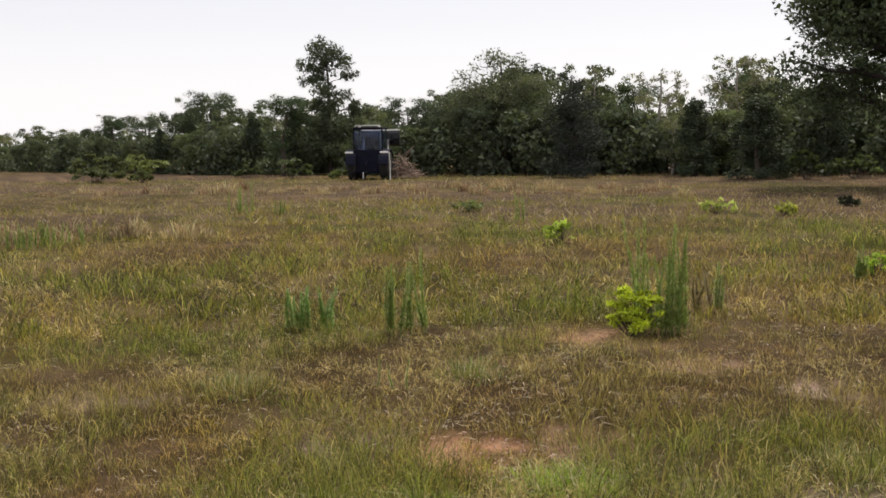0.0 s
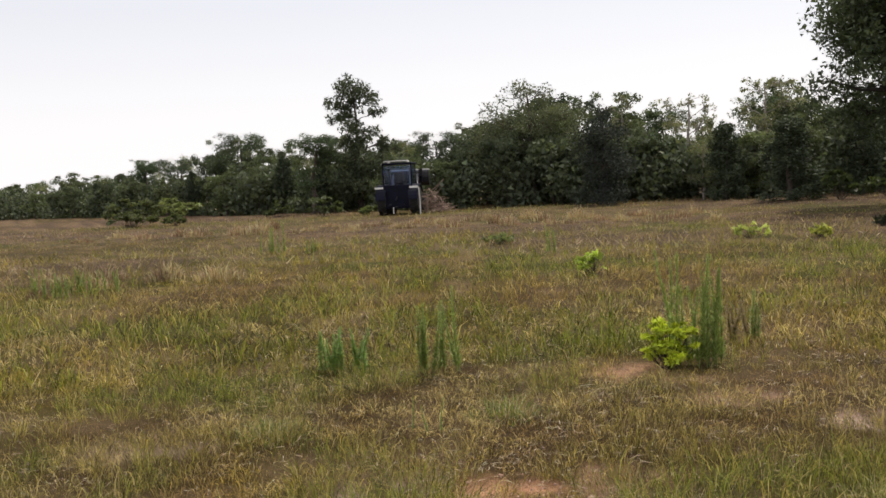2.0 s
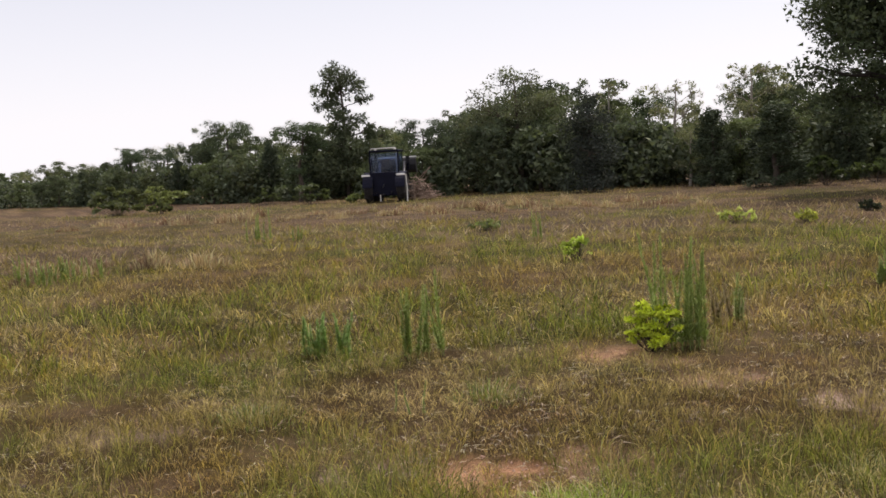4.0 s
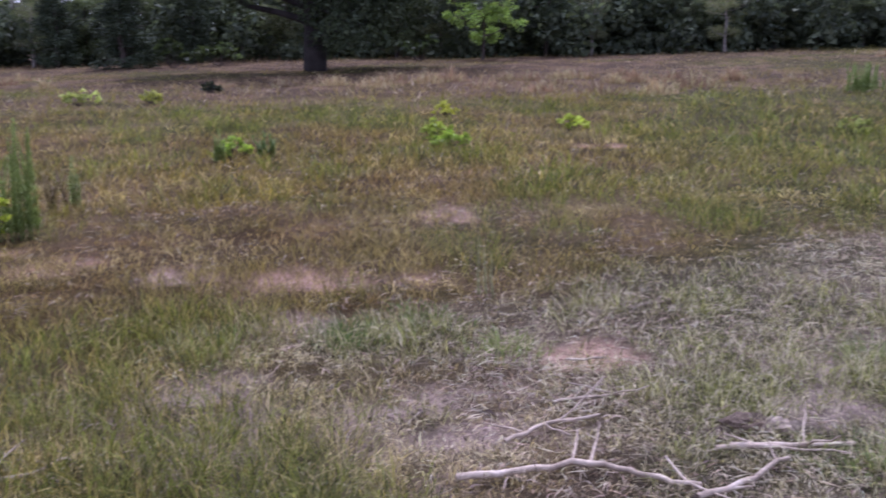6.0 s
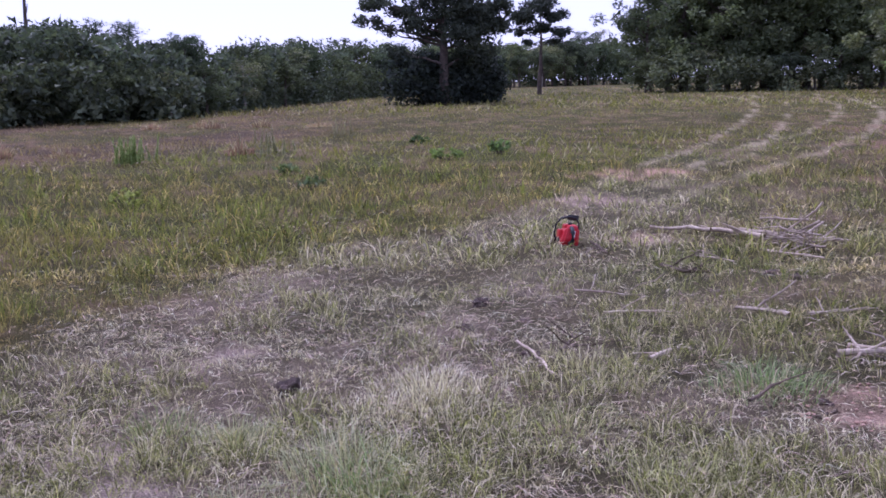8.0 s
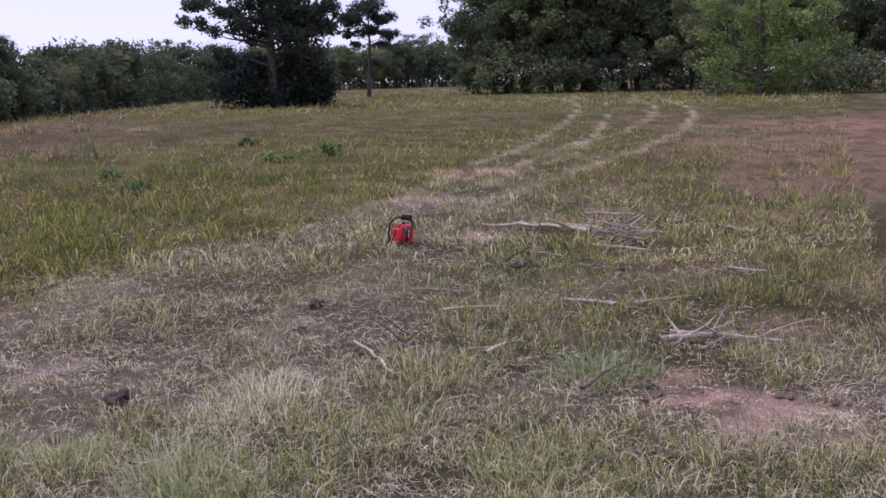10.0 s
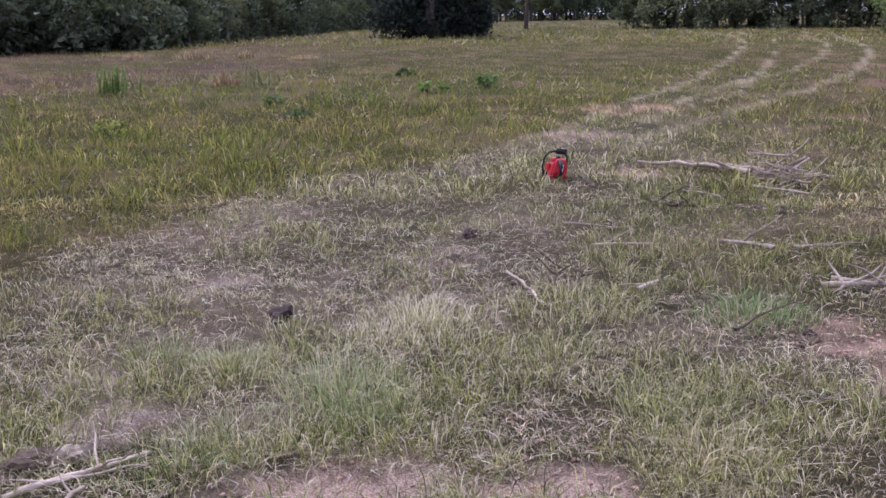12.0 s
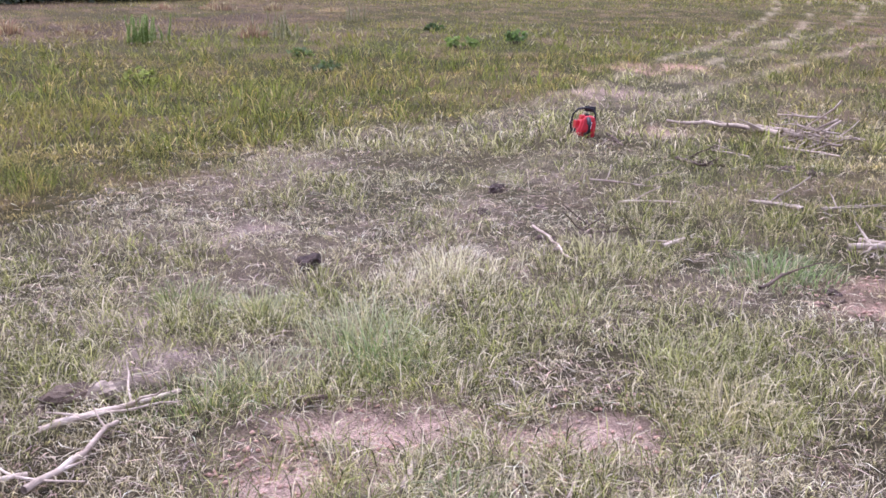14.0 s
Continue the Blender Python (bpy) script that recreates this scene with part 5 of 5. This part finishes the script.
def heap(x, y, name, label, n, w, d, h, length, r0, seed, mat, category):
    """Branches piled on one another, each a part."""
    g = np.random.default_rng(seed)
    root = tagged(new(name), label, category)
    root.location = (x, y, gz(x, y))
    for k in range(n):
        q = math.sqrt(g.random())
        a = g.uniform(0, 6.28)
        cx, cy = math.cos(a) * q * w * 0.38, math.sin(a) * q * d * 0.38
        z = h * (1 - q) * g.random() ** 0.7 + 0.02
        yaw = g.uniform(0, np.pi)
        tilt = g.normal(0, 0.35)
        half = length * g.uniform(0.3, 0.62)
        dv = np.array((math.cos(yaw) * math.cos(tilt) * min(1, w / length), math.sin(yaw) * math.cos(tilt) * min(1, d / length), math.sin(tilt)))
        p0, p1 = np.array((cx, cy, z)) - dv * half, np.array((cx, cy, z)) + dv * half
        p0[2], p1[2] = max(p0[2], 0.02), max(p1[2], 0.02)
        rr = r0 * g.uniform(0.5, 1.4)
        paths = [bent_path(p0, p1, rr, rr * 0.45, 6, 0.12, g)]
        for _ in range(3):
            s = g.uniform(0.3, 0.95)
            b = p0 + (p1 - p0) * s
            tip = b + g.normal(0, length * 0.14, 3)
            tip[2] = max(tip[2], 0.01)
            paths.append(bent_path(b, tip, rr * 0.5, rr * 0.15, 4, 0.15, g))
        v, f = tube_arrays(paths, 6)
        part("branch", raw_mesh("branch", v, f, None, True), mat, root)
    return root


heap(10.25, -0.35, "branch_heap", "small heap of broken grey branches on the grass", 22, 0.8, 0.6, 0.36, 0.55, 0.011, 901, DEADWOOD, "branches")
tx, ty = polar(-2.3, 50.6)
heap(tx, ty, "brush_pile", "reddish-brown pile of cut brush beside the tractor", 70, 2.1, 2.2, 1.7, 1.3, 0.024, 902, BRUSH, "brush pile")
tx, ty = polar(99.6, 84)
heap(tx, ty, "brush_pile", "low pale pile of cut brush by the field end", 36, 5.0, 3.0, 1.2, 2.2, 0.05, 903, BRUSH, "brush pile")


def lump(x, y, sx, sy, sz, name, label, mat, seed, category, rough=0.3, spin=0.0):
    """A broken, uneven lump lying on the ground."""
    bm = bmesh.new()
    bmesh.ops.create_icosphere(bm, subdivisions=3, radius=1.0)
    off = Vector((seed * 3.1, seed * 1.7, seed * 0.9))
    for v in bm.verts:
        k = 1 + rough * noise.noise(v.co * 1.6 + off) + rough * 0.7 * noise.noise(v.co * 4.5 + off)
        v.co *= k
        v.co.z = max(v.co.z, -0.35)
        v.co = Vector((v.co.x * sx, v.co.y * sy, (v.co.z + 0.3) * sz))
    ob = part(name, bm, mat)
    ob.location = (x, y, gz(x, y) - 0.01)
    ob.rotation_euler = (0, 0, spin)
    return tagged(ob, label, category)


lump(3.36, 2.56, 0.15, 0.055, 0.05, "rotten_log", "dark rotten log chunk with pale broken edge", DARKWOOD, 1, "log", 0.55, -0.5)
lump(3.44, 2.45, 0.08, 0.04, 0.05, "rotten_log", "pale broken splinter of a rotten log", DEADWOOD, 2, "log", 0.5, -0.3)
for k, (x, y, s) in enumerate(((5.27, 2.43, 0.1), (6.66, 1.83, 0.07), (6.13, 1.3, 0.06), (7.4, 1.9, 0.09), (7.0, 1.5, 0.05), (8.9, -0.15, 0.07), (8.7, -0.3, 0.08), (5.55, -0.25, 0.05), (1.86, 4.1, 0.04), (1.45, 3.75, 0.04), (2.4, 3.45, 0.05), (2.65, 3.3, 0.05), (-2.4, 5.3, 0.06))):
    lump(x, y, s * 0.95, s * 0.65, s * 0.52, "soil_clod", "dark crumbly clod of soil in the grass", CLOD, 10 + k, "soil clod", 0.5, k)


def scatter_bits(name, label, category, places, n, size, mat, seed, flat=0.4):
    """Crumbs or dead leaves strewn over bare places, in one mesh."""
    g = np.random.default_rng(seed)
    vs, fs, base = [], [], 0
    for (x, y, r) in places:
        for _ in range(n):
            a, q = g.uniform(0, 6.28), math.sqrt(g.random()) * r
            px, py = x + math.cos(a) * q, y + math.sin(a) * q
            s = size * g.uniform(0.4, 1.5)
            c = np.array((px, py, gz(px, py) + s * flat * 0.4))
            t = g.normal(size=(6, 3)) * 0.2 + np.array(((1, 0, 0), (-1, 0, 0), (0, 1, 0), (0, -1, 0), (0, 0, 1), (0, 0, -1)))
            ang = g.uniform(0, 6.28)
            rot = np.array(((math.cos(ang), -math.sin(ang), 0), (math.sin(ang), math.cos(ang), 0), (0, 0, 1)))
            vs.append(c + (t * np.array((1, 0.7, flat)) * s) @ rot.T)
            fs += [(base + i, base + j, base + k) for i, j, k in ((0, 2, 4), (2, 1, 4), (1, 3, 4), (3, 0, 4), (2, 0, 5), (1, 2, 5), (3, 1, 5), (0, 3, 5))]
            base += 6
    tagged(part(name, raw_mesh(name, np.concatenate(vs), fs), mat), label, category, "", "stuff")


SOIL = plain("pink soil crumbs", [(0.3, (0.36, 0.22, 0.16)), (0.7, (0.55, 0.36, 0.27))], 30.0, 0.95, 0, 0.6, 0.01)
scatter_bits("soil_crumbs", "pink crumbs of dry soil on bare patches", "soil", [(3.36, 1.5, 0.36), (3.05, 1.62, 0.25), (3.7, 0.62, 0.35), (3.45, 0.85, 0.28), (5.5, -0.45, 0.4), (0.16, 5.15, 0.4), (3.1, 5.6, 0.4), (3.5, 3.58, 0.2)], 110, 0.011, SOIL, 951, 0.6)
scatter_bits("dead_leaves", "dark curled dead leaves strewn on pale litter", "dead leaves", [(1.5, 4.05, 0.6), (2.35, 3.35, 0.6), (3.4, 0.9, 0.4), (5.3, -0.6, 0.6), (3.3, 1.9, 0.4), (1.9, 3.6, 0.5)], 22, 0.02, DARKWOOD, 952, 0.5)


# ---- dead trunk in the tree line ----
def dead_trunk():
    g = np.random.default_rng(77)
    x, y = polar(52.3, 60)
    root = tagged(new("dead_trunk"), "bare grey dead trunk standing above the trees", "dead tree")
    root.location = (x, y, 0)
    paths = [bent_path((0, 0, -0.1), (0.1, 0, 6.6), 0.19, 0.08, 9, 0.05, g), bent_path((0.06, 0, 5.6), (0.45, 0.1, 6.3), 0.05, 0.02, 4, 0.1, g), bent_path((0.05, 0, 3.9), (-0.5, 0.1, 4.4), 0.05, 0.02, 4, 0.1, g)]
    v, f = tube_arrays(paths, 8)
    part("trunk", raw_mesh("trunk", v, f, None, True), BARK, root)


dead_trunk()


# ---- tractor ----
def lathe(profile, sides, axis="X"):
    """A solid of revolution from (along, radius) pairs."""
    bm = bmesh.new()
    rings = []
    for u, r in profile:
        ring = []
        for k in range(sides):
            a = 2 * math.pi * k / sides
            ring.append(bm.verts.new((u, math.cos(a) * r, math.sin(a) * r)))
        rings.append(ring)
    for p, q in zip(rings, rings[1:]):
        for k in range(sides):
            bm.faces.new((p[k], p[(k + 1) % sides], q[(k + 1) % sides], q[k]))
    bm.faces.new(rings[0][::-1])
    bm.faces.new(rings[-1])
    bmesh.ops.recalc_face_normals(bm, faces=bm.faces)
    return bm


def pipe(points, r, sides=8):
    v, f = tube_arrays([[(*p, r) for p in points]], sides)
    return raw_mesh("pipe", v, f, None, True)


def wheel(root, name, x, y, r, w):
    bm = lathe([(-w / 2, r * 0.6), (-w / 2, r * 0.88), (-w * 0.36, r * 0.96), (w * 0.36, r * 0.96), (w / 2, r * 0.88), (w / 2, r * 0.6)], 36)
    for k in range(22):
        a = 2 * math.pi * k / 22
        side = 1 if k % 2 else -1
        m = Matrix.Rotation(a, 4, "X") @ Matrix.Translation((side * w * 0.22, 0, r * 0.965)) @ Matrix.Rotation(side * 0.5, 4, "Z")
        box(bm, 0, 0, 0, w * 0.55, r * 0.08, r * 0.09, 0, m)
    t = part(name, bm, RUBBER, root, "black lugged tyre")
    t.location = (x, y, r)
    rim = lathe([(-w * 0.3, r * 0.3), (-w * 0.42, r * 0.58), (-w * 0.2, r * 0.6), (w * 0.2, r * 0.6), (w * 0.42, r * 0.58), (w * 0.3, r * 0.3)], 28)
    part("rim", rim, WHITE, t, "pale steel rim")
    part("hub", lathe([(-w * 0.45, r * 0.1), (-w * 0.3, r * 0.16), (w * 0.3, r * 0.16), (w * 0.45, r * 0.1)], 14), STEEL, t)


def build_tractor():
    root = tagged(new("tractor"), "dark blue farm tractor with cab and raised front bucket", "tractor")
    x, y = polar(-4.1, 49.6)
    root.matrix_basis = pose(x, y, gz(x, y) - 0.01, 0, 0, -6.5)
    for s in (-1, 1):
        wheel(root, "rear_wheel", s * 0.8, 0.0, 0.74, 0.44)
        wheel(root, "front_wheel", s * 0.78, 2.15, 0.47, 0.3)
        arc = []
        for k in range(11):
            a = math.radians(-8 + 150 * k / 10)
            arc.append((-math.cos(a + 0.25) * 0.88, 0.8 + math.sin(a + 0.15) * 0.72))
        bm = bmesh.new()
        rows = []
        for (py, pz) in arc:
            rows.append([bm.verts.new((s * 0.56, py, pz)), bm.verts.new((s * 1.05, py, pz)), bm.verts.new((s * 1.05, py, pz - 0.05)), bm.verts.new((s * 0.56, py, pz - 0.05))])
        for p, q in zip(rows, rows[1:]):
            for k in range(4):
                bm.faces.new((p[k], p[(k + 1) % 4], q[(k + 1) % 4], q[k]))
        bm.faces.new(rows[0])
        bm.faces.new(rows[-1][::-1])
        bmesh.ops.recalc_face_normals(bm, faces=bm.faces)
        fender = part("fender", bm, BLUE, root, "dark blue rear fender")
        part("tail_light", box(bmesh.new(), s * 0.86, -0.78, 1.36, 0.42, 0.06, 0.09, 0.02), lamp_m, fender, "pale tail light lens")
        part("step", box(bmesh.new(), s * 0.72, 0.95, 0.62, 0.3, 0.35, 0.05, 0.01), BLACK, root)
        part("loader_arm", pipe([(s * 0.62, 0.95, 1.25), (s * 0.62, 1.9, 1.95), (s * 0.62, 3.1, 1.95)], 0.07), BLUE, root)
        part("lift_cylinder", pipe([(s * 0.6, 1.25, 0.85), (s * 0.62, 2.1, 1.9)], 0.035), STEEL, root)
        part("hitch_arm", pipe([(s * 0.3, -0.35, 0.6), (s * 0.38, -0.8, 0.5), (s * 0.4, -1.1, 0.48)], 0.035), BLACK, root)
        for py in (-0.35, 1.05):
            part("cab_post", box(bmesh.new(), s * (0.7 if py < 0 else 0.66), py, 1.95, 0.07, 0.07, 1.15, 0.012, Matrix.Rotation(0.0, 4, "X")), BLUE, root)
        pane = part("side_window", box(bmesh.new(), s * 0.7, 0.35, 1.93, 0.012, 1.3, 0.98), glass_m, root, "tinted side window")
        pane.visible_shadow = False
        part("work_light", box(bmesh.new(), s * 0.48 + 0.1, -0.42, 2.62, 0.12, 0.1, 0.1, 0.025), WHITE, root, "white roof work light")
        part("mirror", box(bmesh.new(), s * 0.95, 1.0, 2.1, 0.2, 0.04, 0.28, 0.015), BLACK, root)
    part("rear_body", box(bmesh.new(), 0, -0.28, 0.92, 1.3, 0.62, 1.15, 0.05), BLUE, root)
    part("axle", lathe([(-0.75, 0.14), (-0.3, 0.2), (0.3, 0.2), (0.75, 0.14)], 14), BLACK, root).location = (0, 0, 0.74)
    part("front_axle", box(bmesh.new(), 0, 2.15, 0.5, 1.3, 0.16, 0.16, 0.03), BLACK, root)
    part("chassis", box(bmesh.new(), 0, 1.2, 0.68, 0.55, 2.6, 0.42, 0.06), BLACK, root)
    hood = part("hood", box(bmesh.new(), 0, 1.95, 1.2, 0.72, 1.75, 0.62, 0.12), BLUE, root)
    part("grille", box(bmesh.new(), 0, 2.84, 1.15, 0.58, 0.04, 0.45, 0.015), BLACK, hood)
    part("roof", box(bmesh.new(), 0, 0.35, 2.53, 1.46, 1.62, 0.11, 0.05), BLUE, root, "dark cab roof")
    part("roof_rail", pipe([(-0.62, -0.46, 2.6), (-0.6, -0.46, 2.66), (0.6, -0.46, 2.66), (0.62, -0.46, 2.6)], 0.024), WHITE, root)
    part("cab_floor", box(bmesh.new(), 0, 0.35, 1.32, 1.38, 1.4, 0.12, 0.03), BLACK, root)
    for name, py, w in (("rear_window", -0.37, 1.3), ("windscreen", 1.07, 1.22)):
        pane = part(name, box(bmesh.new(), 0, py, 1.93, w, 0.012, 1.0), glass_m, root, "tinted cab window")
        pane.visible_shadow = False
    part("window_bar", box(bmesh.new(), 0, -0.385, 1.42, 1.36, 0.05, 0.09, 0.012), BLUE, root)
    seat = part("seat", box(bmesh.new(), 0, 0.2, 1.5, 0.5, 0.48, 0.16, 0.05), BLACK, root)
    part("seat_back", box(bmesh.new(), 0, 0.0, 1.82, 0.48, 0.14, 0.6, 0.06), BLACK, seat)
    part("steering_wheel", pipe([(math.cos(k * math.pi / 8) * 0.19, 0.72 + math.sin(k * math.pi / 8) * 0.12, 1.78 + math.sin(k * math.pi / 8) * 0.14) for k in range(17)], 0.017), BLACK, root)
    part("exhaust_pipe", pipe([(0.3, 1.5, 1.5), (0.3, 1.5, 2.35), (0.32, 1.45, 2.45)], 0.04), STEEL, root)
    part("drawbar", box(bmesh.new(), 0, -0.85, 0.42, 0.09, 0.8, 0.05, 0.01), BLACK, root)
    part("hitch_pin", pipe([(-0.1, -1.2, 0.1), (-0.1, -1.2, 0.42)], 0.025), WHITE, root, "small white hitch pin")
    part("side_post", pipe([(1.1, -0.55, 0.02), (1.1, -0.55, 0.8), (1.07, -0.6, 1.35)], 0.032), WHITE, root, "pale upright steel post at the fender")
    part("side_brace", pipe([(1.4, -0.2, 0.02), (1.38, -0.2, 1.1)], 0.03), BRUSH, root, "brown rusty upright brace")
    part("top_link", pipe([(0, -0.5, 0.95), (0, -1.05, 0.75)], 0.03), BLACK, root)
    part("crossbar", box(bmesh.new(), 0, 2.7, 1.95, 1.24, 0.09, 0.09, 0.015), BLUE, root)
    # bucket: curved shell open to the front, with end plates
    prof = [(0.55, 0.0), (0.2, -0.02), (0.0, 0.12), (-0.06, 0.4), (0.0, 0.68), (0.16, 0.78)]
    bm = bmesh.new()
    rows = []
    for (py, pz) in prof:
        rows.append([bm.verts.new((-1.0, py, pz)), bm.verts.new((1.0, py, pz)), bm.verts.new((1.0, py + 0.03, pz + 0.03)), bm.verts.new((-1.0, py + 0.03, pz + 0.03))])
    for p, q in zip(rows, rows[1:]):
        for k in range(4):
            bm.faces.new((p[k], p[(k + 1) % 4], q[(k + 1) % 4], q[k]))
    bm.faces.new(rows[0])
    bm.faces.new(rows[-1][::-1])
    for s in (-1, 1):
        for off in (0.0, 0.02):
            bm.faces.new([bm.verts.new((s * (0.98 + off), py, pz)) for py, pz in prof])
    bmesh.ops.recalc_face_normals(bm, faces=bm.faces)
    bucket = part("bucket", bm, BLACK, root, "dark loader bucket with rim painted as sunlit")
    # white strip along the rim paints the sunlight on the bucket's top edge
    part("bucket_rim", box(bmesh.new(), 0, 0.17, 0.81, 2.02, 0.07, 0.06, 0.012), WHITE, bucket, "bucket rim painted white for its sunlit edge")
    for s in (-1, 1):
        part("bucket_bracket", box(bmesh.new(), s * 0.62, -0.12, 0.35, 0.08, 0.16, 0.4, 0.01), BLUE, bucket)
    return bucket


bucket = build_tractor()


# ---- chainsaw ----
def build_chainsaw():
    root = tagged(new("chainsaw"), "red chainsaw with black handles standing on grass", "chainsaw")
    root.matrix_basis = pose(10.1, 1.7, gz(10.1, 1.7) - 0.01, -6, 7, -72) @ Matrix.Diagonal((0.84, 0.84, 0.9, 1))
    bm = bmesh.new()
    box(bm, 0, 0, 0.095, 0.2, 0.3, 0.19, 0.035)
    box(bm, 0, -0.1, 0.13, 0.15, 0.17, 0.19, 0.04)
    for v in bm.verts:
        k = 1.12 - 1.5 * max(0.0, v.co.z)
        v.co.x = v.co.x * k + 0.12 * v.co.z
    part("engine_housing", bm, RED, root, "glossy red engine housing")
    part("starter_cover", box(bmesh.new(), -0.095, 0.02, 0.1, 0.04, 0.2, 0.14, 0.018), RED, root)
    part("clutch_cover", box(bmesh.new(), 0.095, 0.05, 0.085, 0.04, 0.18, 0.11, 0.016), BLACK, root)
    top = part("top_cover", box(bmesh.new(), 0.01, 0.02, 0.2, 0.14, 0.2, 0.06, 0.025), RED, root)
    part("cover_knob", lathe([(-0.02, 0.012), (0.0, 0.018), (0.02, 0.012)], 12), BLACK, top).location = (0.0, -0.07, 0.235)
    part("front_handle", pipe([(-0.13, 0.06, 0.03), (-0.15, 0.05, 0.12), (-0.14, 0.045, 0.22), (-0.09, 0.04, 0.285), (0.0, 0.04, 0.305), (0.08, 0.04, 0.3), (0.12, 0.04, 0.25), (0.125, 0.05, 0.12)], 0.012, 10), BLACK, root, "black looped front handle")
    part("hand_guard", box(bmesh.new(), 0.055, 0.12, 0.285, 0.13, 0.02, 0.06, 0.009, Matrix.Translation((0, 0, 0)) @ Matrix.Rotation(0.15, 4, "X")), BLACK, root)
    part("rear_handle", pipe([(0.0, -0.12, 0.2), (0.0, -0.24, 0.19), (0.0, -0.32, 0.14), (0.0, -0.33, 0.07), (0.0, -0.26, 0.035), (0.0, -0.1, 0.03)], 0.022, 10), BLACK, root)
    part("trigger", box(bmesh.new(), 0, -0.2, 0.155, 0.016, 0.05, 0.035, 0.006), BLACK, root)
    part("label_strip", box(bmesh.new(), 0.02, -0.188, 0.12, 0.022, 0.012, 0.1, 0.002, Matrix.Rotation(0.12, 4, "Y")), WHITE, root, "white label strip")
    bm = bmesh.new()
    box(bm, 0.07, 0.42, 0.085, 0.008, 0.48, 0.07, 0.003)
    part("guide_bar", bm, STEEL, root, "steel guide bar lying in the grass")
    loop = [(0.07, 0.18 + 0.47 * s, 0.125) for s in np.linspace(0, 1, 8)] + [(0.07, 0.675, 0.085)] + [(0.07, 0.18 + 0.47 * s, 0.045) for s in np.linspace(1, 0, 8)]
    part("saw_chain", pipe(loop, 0.007, 6), BLACK, root)
    for s in (-1, 1):
        part("filler_cap", lathe([(-0.008, 0.02), (0.008, 0.02)], 14), BLACK, root).location = (-0.118, s * 0.07, 0.06)


build_chainsaw()


# ---- movement ----
def motions():
    rest = 1.42
    walk(bucket, [(t, pose(0.02, 3.1, rest + dz, tilt, 0, 0)) for t, dz, tilt in (
        (0.0, 0.24, 6), (0.2, 0.2, 5), (0.4, 0.1, 3), (0.6, 0.02, 1), (0.8, 0.0, 0), (4.3, 0.0, 0), (14.0, 0.0, 0))])


motions()
